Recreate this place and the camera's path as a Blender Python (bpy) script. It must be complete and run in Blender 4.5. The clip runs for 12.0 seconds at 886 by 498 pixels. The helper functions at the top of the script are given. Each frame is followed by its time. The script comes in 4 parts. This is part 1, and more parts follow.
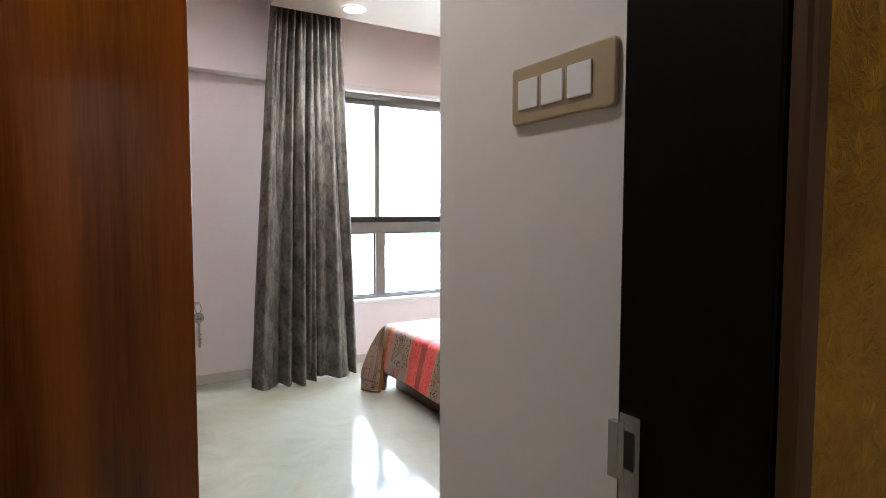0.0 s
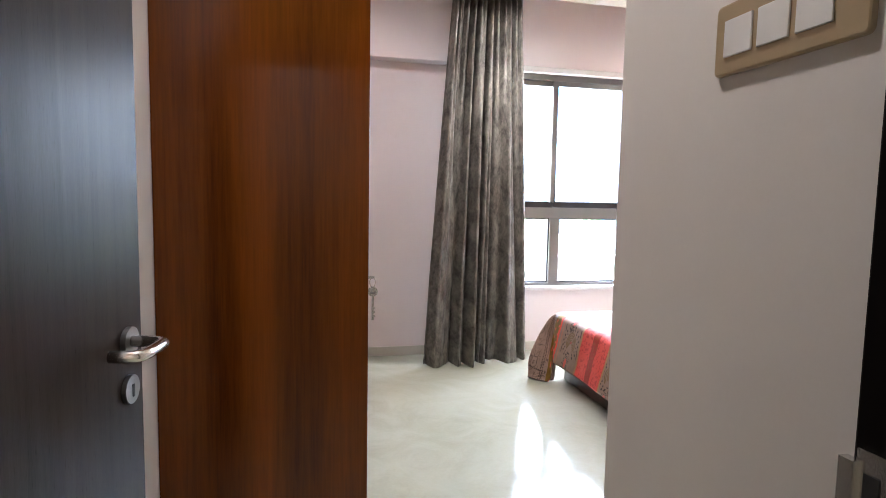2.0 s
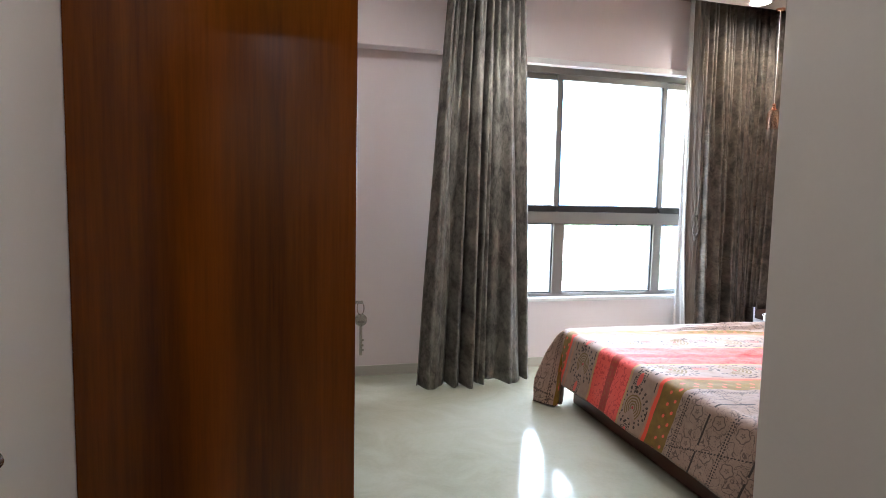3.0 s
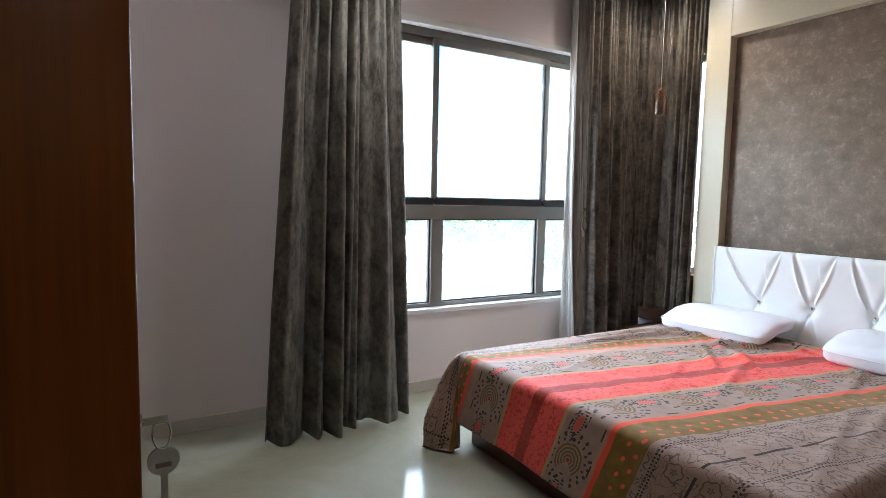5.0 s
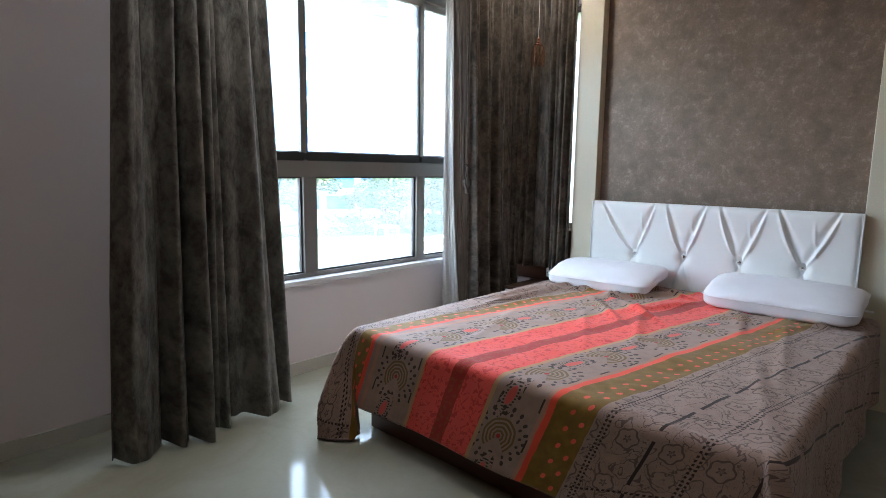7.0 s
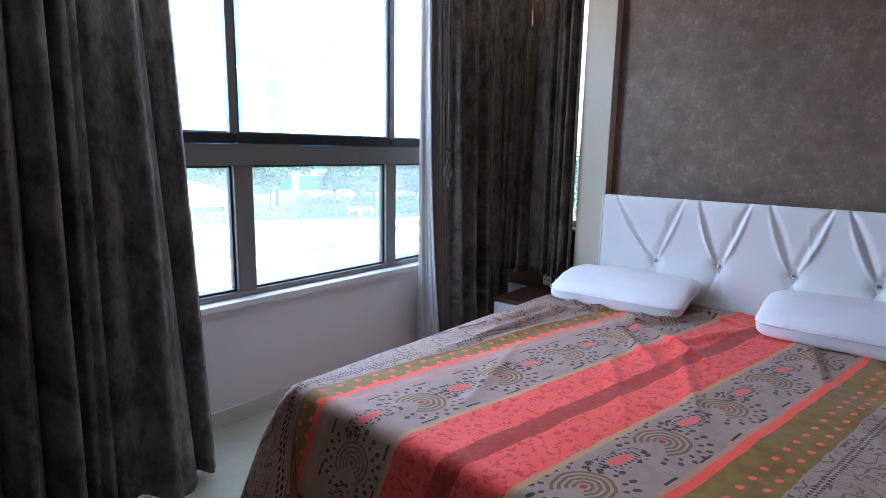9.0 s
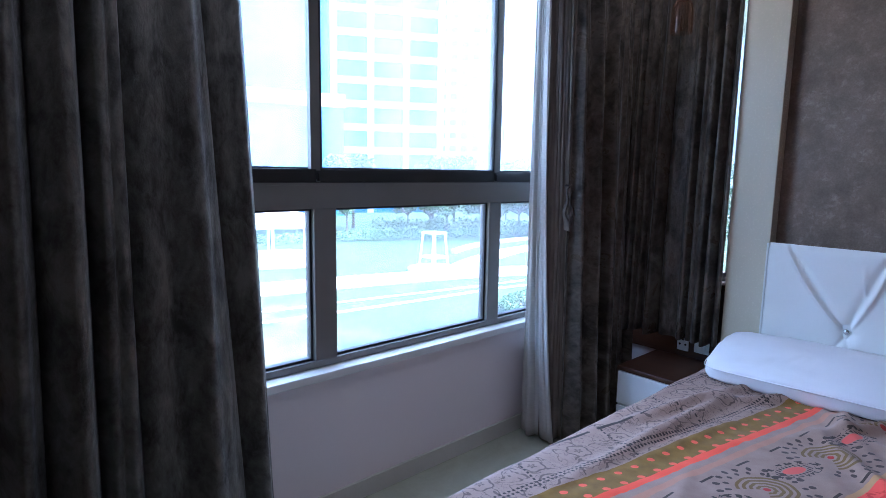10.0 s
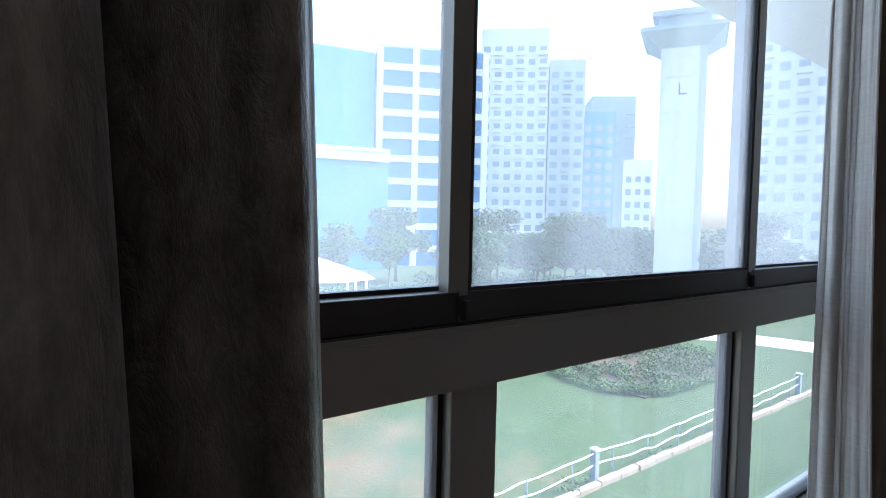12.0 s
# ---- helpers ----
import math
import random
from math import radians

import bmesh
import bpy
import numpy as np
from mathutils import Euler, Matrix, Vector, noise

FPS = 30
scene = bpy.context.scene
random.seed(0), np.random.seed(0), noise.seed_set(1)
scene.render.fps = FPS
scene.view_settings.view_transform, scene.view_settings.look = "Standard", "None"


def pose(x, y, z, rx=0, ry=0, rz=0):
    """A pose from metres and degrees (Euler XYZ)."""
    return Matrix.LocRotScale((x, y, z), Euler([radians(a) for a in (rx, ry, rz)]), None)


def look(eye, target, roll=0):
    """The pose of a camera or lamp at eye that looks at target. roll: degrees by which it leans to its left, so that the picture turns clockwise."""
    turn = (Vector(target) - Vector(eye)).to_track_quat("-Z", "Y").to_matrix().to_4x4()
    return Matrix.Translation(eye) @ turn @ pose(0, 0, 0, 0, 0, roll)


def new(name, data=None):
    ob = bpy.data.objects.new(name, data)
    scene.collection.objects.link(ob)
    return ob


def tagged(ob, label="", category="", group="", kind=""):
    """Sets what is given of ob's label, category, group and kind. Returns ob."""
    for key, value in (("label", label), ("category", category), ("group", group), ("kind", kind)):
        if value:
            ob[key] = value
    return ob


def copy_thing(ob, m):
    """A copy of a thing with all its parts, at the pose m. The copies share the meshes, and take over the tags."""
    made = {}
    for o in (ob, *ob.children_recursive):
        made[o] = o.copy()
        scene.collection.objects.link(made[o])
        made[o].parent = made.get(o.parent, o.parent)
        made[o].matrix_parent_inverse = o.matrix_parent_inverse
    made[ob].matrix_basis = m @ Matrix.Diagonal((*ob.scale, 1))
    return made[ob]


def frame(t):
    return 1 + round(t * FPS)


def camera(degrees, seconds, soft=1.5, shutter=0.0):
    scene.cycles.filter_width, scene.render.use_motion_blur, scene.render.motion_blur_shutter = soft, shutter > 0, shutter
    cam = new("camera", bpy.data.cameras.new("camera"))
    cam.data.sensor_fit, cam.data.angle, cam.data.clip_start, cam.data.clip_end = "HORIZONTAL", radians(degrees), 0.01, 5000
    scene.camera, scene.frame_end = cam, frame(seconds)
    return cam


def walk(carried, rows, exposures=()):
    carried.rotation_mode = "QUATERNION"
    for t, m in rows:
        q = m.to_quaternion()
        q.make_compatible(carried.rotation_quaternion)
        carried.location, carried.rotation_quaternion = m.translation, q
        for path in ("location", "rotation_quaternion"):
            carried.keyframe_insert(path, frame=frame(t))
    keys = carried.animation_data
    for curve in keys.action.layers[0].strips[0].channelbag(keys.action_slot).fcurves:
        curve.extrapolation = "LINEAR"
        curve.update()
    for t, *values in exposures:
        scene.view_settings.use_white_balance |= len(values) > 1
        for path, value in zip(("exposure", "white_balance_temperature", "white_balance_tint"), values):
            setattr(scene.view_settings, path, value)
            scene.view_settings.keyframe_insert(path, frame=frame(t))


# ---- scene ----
cam = camera(76.5, 12.0, soft=0.7)
PATH = [
    (0, (0.451, 0.052, 1.263), (1.464, 1.772, 1.14), 0.1),
    (0.5, (0.514, -0.032, 1.273), (1.262, 1.817, 1.125), 0.1),
    (1, (0.537, -0.077, 1.254), (1.104, 1.833, 1.082), 0.5),
    (1.5, (0.538, -0.022, 1.237), (1.006, 1.915, 1.064), 0.8),
    (2, (0.501, 0.125, 1.238), (0.941, 2.068, 1.065), 1.1),
    (2.5, (0.492, 0.319, 1.242), (0.929, 2.263, 1.078), 1.1),
    (3, (0.538, 0.536, 1.245), (1.022, 2.47, 1.081), 1.2),
    (5, (0.653, 1.404, 1.226), (1.667, 3.119, 1.053), 1.2),
    (5.5, (0.644, 1.584, 1.221), (1.839, 3.176, 1.025), 1.3),
    (6, (0.622, 1.716, 1.192), (1.948, 3.198, 0.976), 1.1),
    (6.5, (0.617, 1.772, 1.173), (2.024, 3.172, 0.929), 0.8),
    (7, (0.661, 1.821, 1.159), (2.105, 3.176, 0.876), 0.7),
    (9, (1.191, 2.324, 1.188), (2.686, 3.606, 0.838), 1.0),
    (9.5, (1.348, 2.538, 1.206), (2.753, 3.924, 0.882), 0.9),
    (10, (1.459, 2.813, 1.239), (2.786, 4.284, 0.965), 0.9),
    (10.5, (1.543, 3.108, 1.293), (2.789, 4.653, 1.047), 1.0),
    (11, (1.682, 3.372, 1.298), (2.868, 4.971, 1.091), 1.0),
    (11.5, (1.809, 3.655, 1.317), (2.997, 5.257, 1.158), 1.1),
    (12, (1.931, 3.941, 1.336), (3.159, 5.519, 1.245), 1.2),
]
EXPOSURES = [(0, 5.6, 6000, 13), (1.5, 5.9, 6050, 16), (2.0, 5.85, 6050, 16), (3, 5.3, 6000, 12), (5, 4.25, 6000, 10), (5.5, 4.05, 5950, 10), (7, 3.85, 5850, 10), (9, 3.5, 5250, 17), (9.5, 3.35, 4850, 20), (10.5, 2.8, 4750, 13), (11.5, 2.15, 5450, 12), (12, 2.0, 5750, 13)]
walk(cam, [(t, look(eye, target, roll)) for t, eye, target, roll in PATH], EXPOSURES)

# ---- world, sun and lamps ----
world = bpy.data.worlds.new("sky")
scene.world = world
world.use_nodes = True
wt = world.node_tree
sky = wt.nodes.new("ShaderNodeTexSky")
sky.sky_type, sky.sun_disc = "NISHITA", False
sky.sun_elevation, sky.sun_rotation = radians(50), radians(118)
sky.dust_density, sky.air_density = 4.0, 1.4
wt.links.new(sky.outputs[0], wt.nodes["Background"].inputs[0])
wt.nodes["Background"].inputs[1].default_value = 0.15

sun = new("sun", bpy.data.lights.new("sun", "SUN"))
sun.data.energy, sun.data.angle, sun.data.color = 3.2, radians(10.0), (1.0, 0.96, 0.9)
sun.matrix_world = look((0, 0, 0), (-math.sin(radians(118)) * math.cos(radians(50)), -math.cos(radians(118)) * math.cos(radians(50)), -math.sin(radians(50))))


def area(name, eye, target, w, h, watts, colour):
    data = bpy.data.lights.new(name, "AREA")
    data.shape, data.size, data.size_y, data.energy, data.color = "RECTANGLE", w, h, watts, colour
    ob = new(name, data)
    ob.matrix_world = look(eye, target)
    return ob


def spot(name, eye, watts, colour, angle=110):
    data = bpy.data.lights.new(name, "SPOT")
    data.energy, data.color, data.spot_size, data.spot_blend, data.shadow_soft_size = watts, colour, radians(angle), 0.7, 0.05
    ob = new(name, data)
    ob.matrix_world = look(eye, (eye[0], eye[1] + 0.001, 0))
    return ob


WARM = (1.0, 0.80, 0.60)
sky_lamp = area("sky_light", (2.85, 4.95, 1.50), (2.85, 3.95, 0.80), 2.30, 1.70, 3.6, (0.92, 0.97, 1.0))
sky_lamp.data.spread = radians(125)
spot("downlight_lamp", (1.94, 3.76, 2.655), 2.2, (1.0, 0.94, 0.86))
spot("downlight_lamp", (3.62, 3.90, 2.655), 1.3, (1.0, 0.86, 0.66), 150)
# no light seen here: added to brighten the wall left of the curtain
spot("downlight_lamp", (0.98, 3.25, 2.82), 0.5, (1.0, 0.94, 0.88), 165)
# unseen fill, added to light the passage walls and the wardrobe side
spot("passage_fill", (0.52, 1.15, 2.82), 0.8, (1.0, 0.9, 0.8))
spot("corridor_lamp", (0.30, -2.4, 2.82), 1.4, WARM, 150)


# ---- building helpers ----
def part(name, bm, material, parent=None, label="", smooth=False):
    me = bpy.data.meshes.new(name)
    bm.normal_update()
    bm.to_mesh(me)
    bm.free()
    if smooth:
        for p in me.polygons:
            p.use_smooth = True
    me.materials.append(material)
    ob = new(name, me)
    if parent is not None:
        ob.parent = parent
        ob.matrix_parent_inverse = parent.matrix_basis.inverted()
    if label:
        ob["label"] = label
    return ob


def thing(name, label, category, x, y, z, group="", kind=""):
    ob = new(name)
    ob.empty_display_size = 0.1
    ob.matrix_basis = Matrix.Translation((x, y, z))
    return tagged(ob, label, category, group, kind)


def solid(name, bm, material, label, category, kind="", group="", smooth=False):
    return tagged(part(name, bm, material, smooth=smooth), label, category, group, kind)


def add_box(bm, x0, x1, y0, y1, z0, z1, bevel=0.0, segments=2):
    m = Matrix.Translation(((x0 + x1) / 2, (y0 + y1) / 2, (z0 + z1) / 2)) @ Matrix.Diagonal((x1 - x0, y1 - y0, z1 - z0, 1))
    made = bmesh.ops.create_cube(bm, size=1.0, matrix=m)["verts"]
    if bevel > 0:
        edges = list({e for v in made for e in v.link_edges})
        bmesh.ops.bevel(bm, geom=edges, offset=bevel, segments=segments, profile=0.5, affect="EDGES")
    return bm


def box(x0, x1, y0, y1, z0, z1, bevel=0.0, segments=2):
    return add_box(bmesh.new(), x0, x1, y0, y1, z0, z1, bevel, segments)


def add_cyl(bm, a, b, r, r2=None, n=16):
    a, b = Vector(a), Vector(b)
    d = b - a
    m = Matrix.Translation((a + b) / 2) @ d.to_track_quat("Z", "Y").to_matrix().to_4x4()
    bmesh.ops.create_cone(bm, cap_ends=True, segments=n, radius1=r, radius2=r if r2 is None else r2, depth=d.length, matrix=m)
    return bm


def cyl(a, b, r, r2=None, n=16):
    return add_cyl(bmesh.new(), a, b, r, r2, n)


def grid(fn, nu, nv, uv=None):
    """A sheet of nu x nv faces: fn(u, v) gives the place, uv(u, v) the cloth's own coordinates in metres."""
    bm = bmesh.new()
    vs = [[bm.verts.new(fn(i / nu, j / nv)) for j in range(nv + 1)] for i in range(nu + 1)]
    layer = bm.loops.layers.uv.new("UVMap") if uv else None
    for i in range(nu):
        for j in range(nv):
            f = bm.faces.new((vs[i][j], vs[i + 1][j], vs[i + 1][j + 1], vs[i][j + 1]))
            if uv:
                for loop, (a, b) in zip(f.loops, ((i, j), (i + 1, j), (i + 1, j + 1), (i, j + 1))):
                    loop[layer].uv = uv(a / nu, b / nv)
    return bm


def tube(points, r, n=10, closed=False):
    """A round bar along a few points."""
    bm = bmesh.new()
    pts = [Vector(p) for p in points]
    rings = []
    for i, p in enumerate(pts):
        a, b = pts[max(i - 1, 0)], pts[min(i + 1, len(pts) - 1)]
        if closed:
            a, b = pts[i - 1], pts[(i + 1) % len(pts)]
        q = (b - a).to_track_quat("Z", "Y")
        rings.append([bm.verts.new(p + q @ Vector((r * math.cos(k * math.tau / n), r * math.sin(k * math.tau / n), 0))) for k in range(n)])
    pairs = list(zip(rings, rings[1:])) + ([(rings[-1], rings[0])] if closed else [])
    for a, b in pairs:
        for k in range(n):
            bm.faces.new((a[k], a[(k + 1) % n], b[(k + 1) % n], b[k]))
    if not closed:
        bm.faces.new(rings[0][::-1]), bm.faces.new(rings[-1])
    return bm


# ---- materials ----
class Val:
    """A node socket with arithmetic."""

    def __init__(self, tree, socket):
        self.tree, self.socket = tree, socket

    def op(self, kind, *others, clamp=False):
        node = self.tree.nodes.new("ShaderNodeMath")
        node.operation, node.use_clamp = kind, clamp
        for k, v in enumerate((self, *others)):
            if isinstance(v, Val):
                self.tree.links.new(v.socket, node.inputs[k])
            else:
                node.inputs[k].default_value = v
        return Val(self.tree, node.outputs[0])

    def __add__(self, o): return self.op("ADD", o)
    def __sub__(self, o): return self.op("SUBTRACT", o)
    def __mul__(self, o): return self.op("MULTIPLY", o)
    def __truediv__(self, o): return self.op("DIVIDE", o)
    def lt(self, o): return self.op("LESS_THAN", o)
    def gt(self, o): return self.op("GREATER_THAN", o)
    def sin(self): return self.op("SINE")
    def absolute(self): return self.op("ABSOLUTE")
    def cell(self, size): return (self / size).op("FRACT") * size - size / 2
    def between(self, a, b): return self.gt(a) * self.lt(b)
    def soft(self, a, b): return ((self - a) / (b - a)).op("MULTIPLY", 1.0, clamp=True)


class Mat:
    """A principled material with a few node shorthands."""

    def __init__(self, name, rough=0.5, metal=0.0, spec=0.5):
        self.m = bpy.data.materials.new(name)
        self.m.use_nodes = True
        self.t = self.m.node_tree
        self.p = self.t.nodes["Principled BSDF"]
        self.p.inputs["Roughness"].default_value = rough
        self.p.inputs["Metallic"].default_value = metal
        self.p.inputs["Specular IOR Level"].default_value = spec

    def coords(self, kind="Object"):
        return self.t.nodes.new("ShaderNodeTexCoord").outputs[kind]

    def place(self):
        return self.t.nodes.new("ShaderNodeNewGeometry").outputs["Position"]

    def axes(self, socket):
        n = self.t.nodes.new("ShaderNodeSeparateXYZ")
        self.t.links.new(socket, n.inputs[0])
        return [Val(self.t, o) for o in n.outputs]

    def scaled(self, socket, sx, sy, sz):
        n = self.t.nodes.new("ShaderNodeVectorMath")
        n.operation = "MULTIPLY"
        self.t.links.new(socket, n.inputs[0])
        n.inputs[1].default_value = (sx, sy, sz)
        return n.outputs[0]

    def noise(self, vec, scale=5.0, detail=4.0, rough=0.55, distortion=0.0):
        n = self.t.nodes.new("ShaderNodeTexNoise")
        self.t.links.new(vec, n.inputs["Vector"])
        n.inputs["Scale"].default_value, n.inputs["Detail"].default_value = scale, detail
        n.inputs["Roughness"].default_value, n.inputs["Distortion"].default_value = rough, distortion
        return Val(self.t, n.outputs[0])

    def ramp(self, val, *stops):
        n = self.t.nodes.new("ShaderNodeValToRGB")
        self.t.links.new(val.socket, n.inputs[0])
        els = n.color_ramp.elements
        while len(els) < len(stops):
            els.new(0.5)
        for e, (pos, col) in zip(els, stops):
            e.position, e.color = pos, (*col, 1)
        return n.outputs[0]

    def mix(self, fac, a, b):
        n = self.t.nodes.new("ShaderNodeMix")
        n.data_type = "RGBA"
        for sock, v in ((n.inputs[0], fac), (n.inputs[6], a), (n.inputs[7], b)):
            if isinstance(v, Val):
                self.t.links.new(v.socket, sock)
            elif isinstance(v, (int, float)):
                sock.default_value = v
            elif isinstance(v, tuple):
                sock.default_value = (*v, 1)
            else:
                self.t.links.new(v, sock)
        return n.outputs[2]

    def colour(self, v):
        if isinstance(v, tuple):
            self.p.inputs["Base Color"].default_value = (*v, 1)
        else:
            self.t.links.new(v, self.p.inputs["Base Color"])
        return self

    def rough(self, val):
        self.t.links.new(val.socket, self.p.inputs["Roughness"])
        return self

    def bump(self, val, strength=0.3, distance=0.002):
        n = self.t.nodes.new("ShaderNodeBump")
        n.inputs["Strength"].default_value, n.inputs["Distance"].default_value = strength, distance
        self.t.links.new(val.socket, n.inputs["Height"])
        self.t.links.new(n.outputs[0], self.p.inputs["Normal"])
        return self


def mottled(name, a, b, scale=4.0, rough=0.5, metal=0.0, bump=0.15, fine=120.0, stretch=(1, 1, 1), spec=0.5):
    """Two tones in soft clouds, with fine grain as relief."""
    m = Mat(name, rough, metal, spec)
    pos = m.scaled(m.place(), *stretch)
    big, small = m.noise(pos, scale, 5.0), m.noise(pos, fine, 3.0)
    m.colour(m.ramp(big * 0.75 + small * 0.25, (0.3, a), (0.7, b)))
    m.rough(small * 0.12 + (rough - 0.06))
    m.bump(small, bump, 0.0015)
    return m.m


def wood(name, dark, light, rough, axis="z", scale=6.0, figure=0.6, spec=0.5):
    m = Mat(name, rough, spec=spec)
    s = {"z": (9, 9, 0.35), "y": (9, 0.35, 9), "x": (0.35, 9, 9)}[axis]
    pos = m.scaled(m.place(), *s)
    bands, grain = m.noise(pos, scale * 0.35, 3.0, 0.5, 0.4), m.noise(pos, scale * 6, 4.0, 0.6)
    m.colour(m.ramp(bands * figure + grain * (1 - figure), (0.32, dark), (0.68, light)))
    m.rough(grain * 0.14 + (rough - 0.07))
    m.bump(grain, 0.08, 0.001)
    return m.m


M_WALL = mottled("pale_pink_wall_paint", (0.77, 0.69, 0.69), (0.81, 0.73, 0.725), 1.2, 0.62, bump=0.12, fine=160)
M_WALL_PASSAGE = mottled("off_white_wall_paint", (0.735, 0.695, 0.655), (0.775, 0.74, 0.70), 1.3, 0.6, bump=0.12, fine=160)
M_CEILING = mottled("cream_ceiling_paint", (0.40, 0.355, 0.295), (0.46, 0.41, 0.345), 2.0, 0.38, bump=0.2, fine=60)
M_WARDROBE = wood("glossy_reddish_veneer", (0.034, 0.0075, 0.0005), (0.150, 0.036, 0.0013), 0.20, scale=2.4, figure=0.74, spec=0.35)
M_DOOR = wood("dark_wenge_laminate", (0.016, 0.011, 0.009), (0.036, 0.026, 0.021), 0.30, scale=14, spec=0.06)
M_FRAME = wood("black_brown_door_frame", (0.003, 0.002, 0.002), (0.006, 0.004, 0.003), 0.6, scale=12, spec=0.08)
M_ARCHITRAVE = wood("brown_wood_edge", (0.045, 0.018, 0.002), (0.075, 0.030, 0.003), 0.5)
M_BEDWOOD = wood("dark_red_bed_wood", (0.045, 0.012, 0.006), (0.10, 0.028, 0.012), 0.35, axis="y")
M_TABLEWOOD = wood("dark_brown_veneer", (0.035, 0.014, 0.007), (0.075, 0.03, 0.014), 0.35, axis="y")
M_NICHE = mottled("cream_niche_paint", (0.66, 0.60, 0.46), (0.72, 0.655, 0.51), 2.0, 0.26, bump=0.05)
M_SILL = mottled("white_marble", (0.74, 0.73, 0.71), (0.82, 0.81, 0.79), 5.0, 0.2, bump=0.03)
M_ALU = mottled("bronze_grey_aluminium", (0.175, 0.168, 0.150), (0.205, 0.197, 0.178), 6.0, 0.40, 0.35, bump=0.05, fine=300)
M_RAIL = mottled("black_anodised_aluminium", (0.020, 0.019, 0.018), (0.030, 0.029, 0.027), 6.0, 0.38, 0.3, bump=0.05, fine=300)
M_SKIRT = mottled("pale_marble_skirting", (0.52, 0.495, 0.43), (0.60, 0.575, 0.51), 3.0, 0.3, bump=0.03)
M_RUBBER = mottled("black_rubber", (0.012, 0.012, 0.013), (0.02, 0.02, 0.021), 8, 0.6)
M_CHROME = mottled("brushed_steel", (0.60, 0.59, 0.57), (0.68, 0.67, 0.65), 30, 0.24, 1.0, bump=0.05, fine=400)
M_STEEL = mottled("satin_dark_steel", (0.20, 0.195, 0.19), (0.27, 0.265, 0.26), 30, 0.36, 1.0, bump=0.05, fine=400)
M_BEIGE = mottled("champagne_plastic", (0.43, 0.335, 0.205), (0.46, 0.36, 0.225), 8, 0.35, 0.25, bump=0.04)
M_WHITE_PLASTIC = mottled("white_plastic", (0.78, 0.78, 0.76), (0.82, 0.82, 0.80), 8, 0.3, bump=0.02)
M_WHITE_LACQUER = mottled("white_lacquer", (0.74, 0.74, 0.74), (0.80, 0.80, 0.80), 5, 0.22, bump=0.03)
M_COPPER = mottled("rose_copper", (0.80, 0.38, 0.24), (0.86, 0.45, 0.30), 20, 0.22, 1.0, bump=0.03)
M_PILLOW = mottled("white_cotton", (0.80, 0.79, 0.83), (0.86, 0.85, 0.88), 7, 0.85, bump=0.35, fine=220, spec=0.2)
M_LEATHER = mottled("white_leatherette", (0.82, 0.82, 0.80), (0.87, 0.87, 0.85), 5, 0.36, bump=0.18, fine=180)


def floor_material():
    m = Mat("polished_cream_marble", 0.12)
    pos = m.place()
    big, veins, small = m.noise(pos, 0.9, 5, 0.6, 0.6), m.noise(pos, 3.0, 8, 0.65, 1.8), m.noise(pos, 60, 3)
    m.colour(m.ramp(big * 0.5 + veins * 0.4 + small * 0.1, (0.3, (0.285, 0.288, 0.222)), (0.5, (0.37, 0.372, 0.295)), (0.72, (0.435, 0.435, 0.365))))
    m.rough(small * 0.05 + veins * 0.06 + 0.055)
    m.bump(m.noise(pos, 7, 3), 0.03, 0.004)
    return m.m


M_FLOOR = floor_material()


def gold_material():
    m = Mat("crinkled_gold_wallpaper", 0.30, 0.75)
    pos = m.place()
    big, ridges = m.noise(pos, 9, 4, 0.6, 0.5), m.noise(pos, 45, 6, 0.6, 1.2)
    m.colour(m.ramp(big * 0.6 + ridges * 0.4, (0.3, (0.26, 0.13, 0.004)), (0.7, (0.60, 0.34, 0.014))))
    m.bump(ridges * 0.7 + big * 0.3, 1.0, 0.016)
    return m.m


M_GOLD = gold_material()


def wallpaper_material():
    m = Mat("brown_flecked_wallpaper", 0.42, 0.12)
    pos = m.place()
    big, cloud, fleck, grain = m.noise(pos, 3.0, 4, 0.6), m.noise(pos, 14, 5, 0.62, 0.2), m.noise(pos, 38, 6, 0.72, 0.3), m.noise(pos, 150, 3, 0.6)
    base = m.ramp(big * 0.25 + cloud * 0.45 + grain * 0.30, (0.34, (0.150, 0.108, 0.078)), (0.66, (0.290, 0.220, 0.168)))
    m.colour(m.mix(fleck.soft(0.50, 0.66) * cloud.soft(0.40, 0.64) * 0.55, base, (0.46, 0.375, 0.30)))
    m.rough(fleck * -0.2 + grain * 0.15 + 0.48)
    m.bump(fleck * 0.6 + grain * 0.4, 0.4, 0.002)
    return m.m


M_WALLPAPER = wallpaper_material()


def velvet_material(name, dark, light, lustre=0.0):
    m = Mat(name, 0.62, lustre)
    pos = m.coords("UV")
    patch, fleck, weave = m.noise(m.scaled(pos, 1.3, 0.55, 1), 12, 6, 0.62, 0.5), m.noise(m.scaled(pos, 1.2, 0.6, 1), 48, 5, 0.66, 0.4), m.noise(pos, 260, 2)
    base = m.ramp(patch * 0.62 + fleck * 0.32 + weave * 0.06, (0.40, dark), (0.62, light))
    m.colour(base)
    m.rough(patch.soft(0.40, 0.62) * -0.26 + fleck * -0.10 + (0.70 - lustre * 0.5))
    m.p.inputs["Sheen Weight"].default_value, m.p.inputs["Sheen Roughness"].default_value = 0.12, 0.4
    m.bump(patch * 0.55 + fleck * 0.45, 0.8, 0.008)
    return m.m


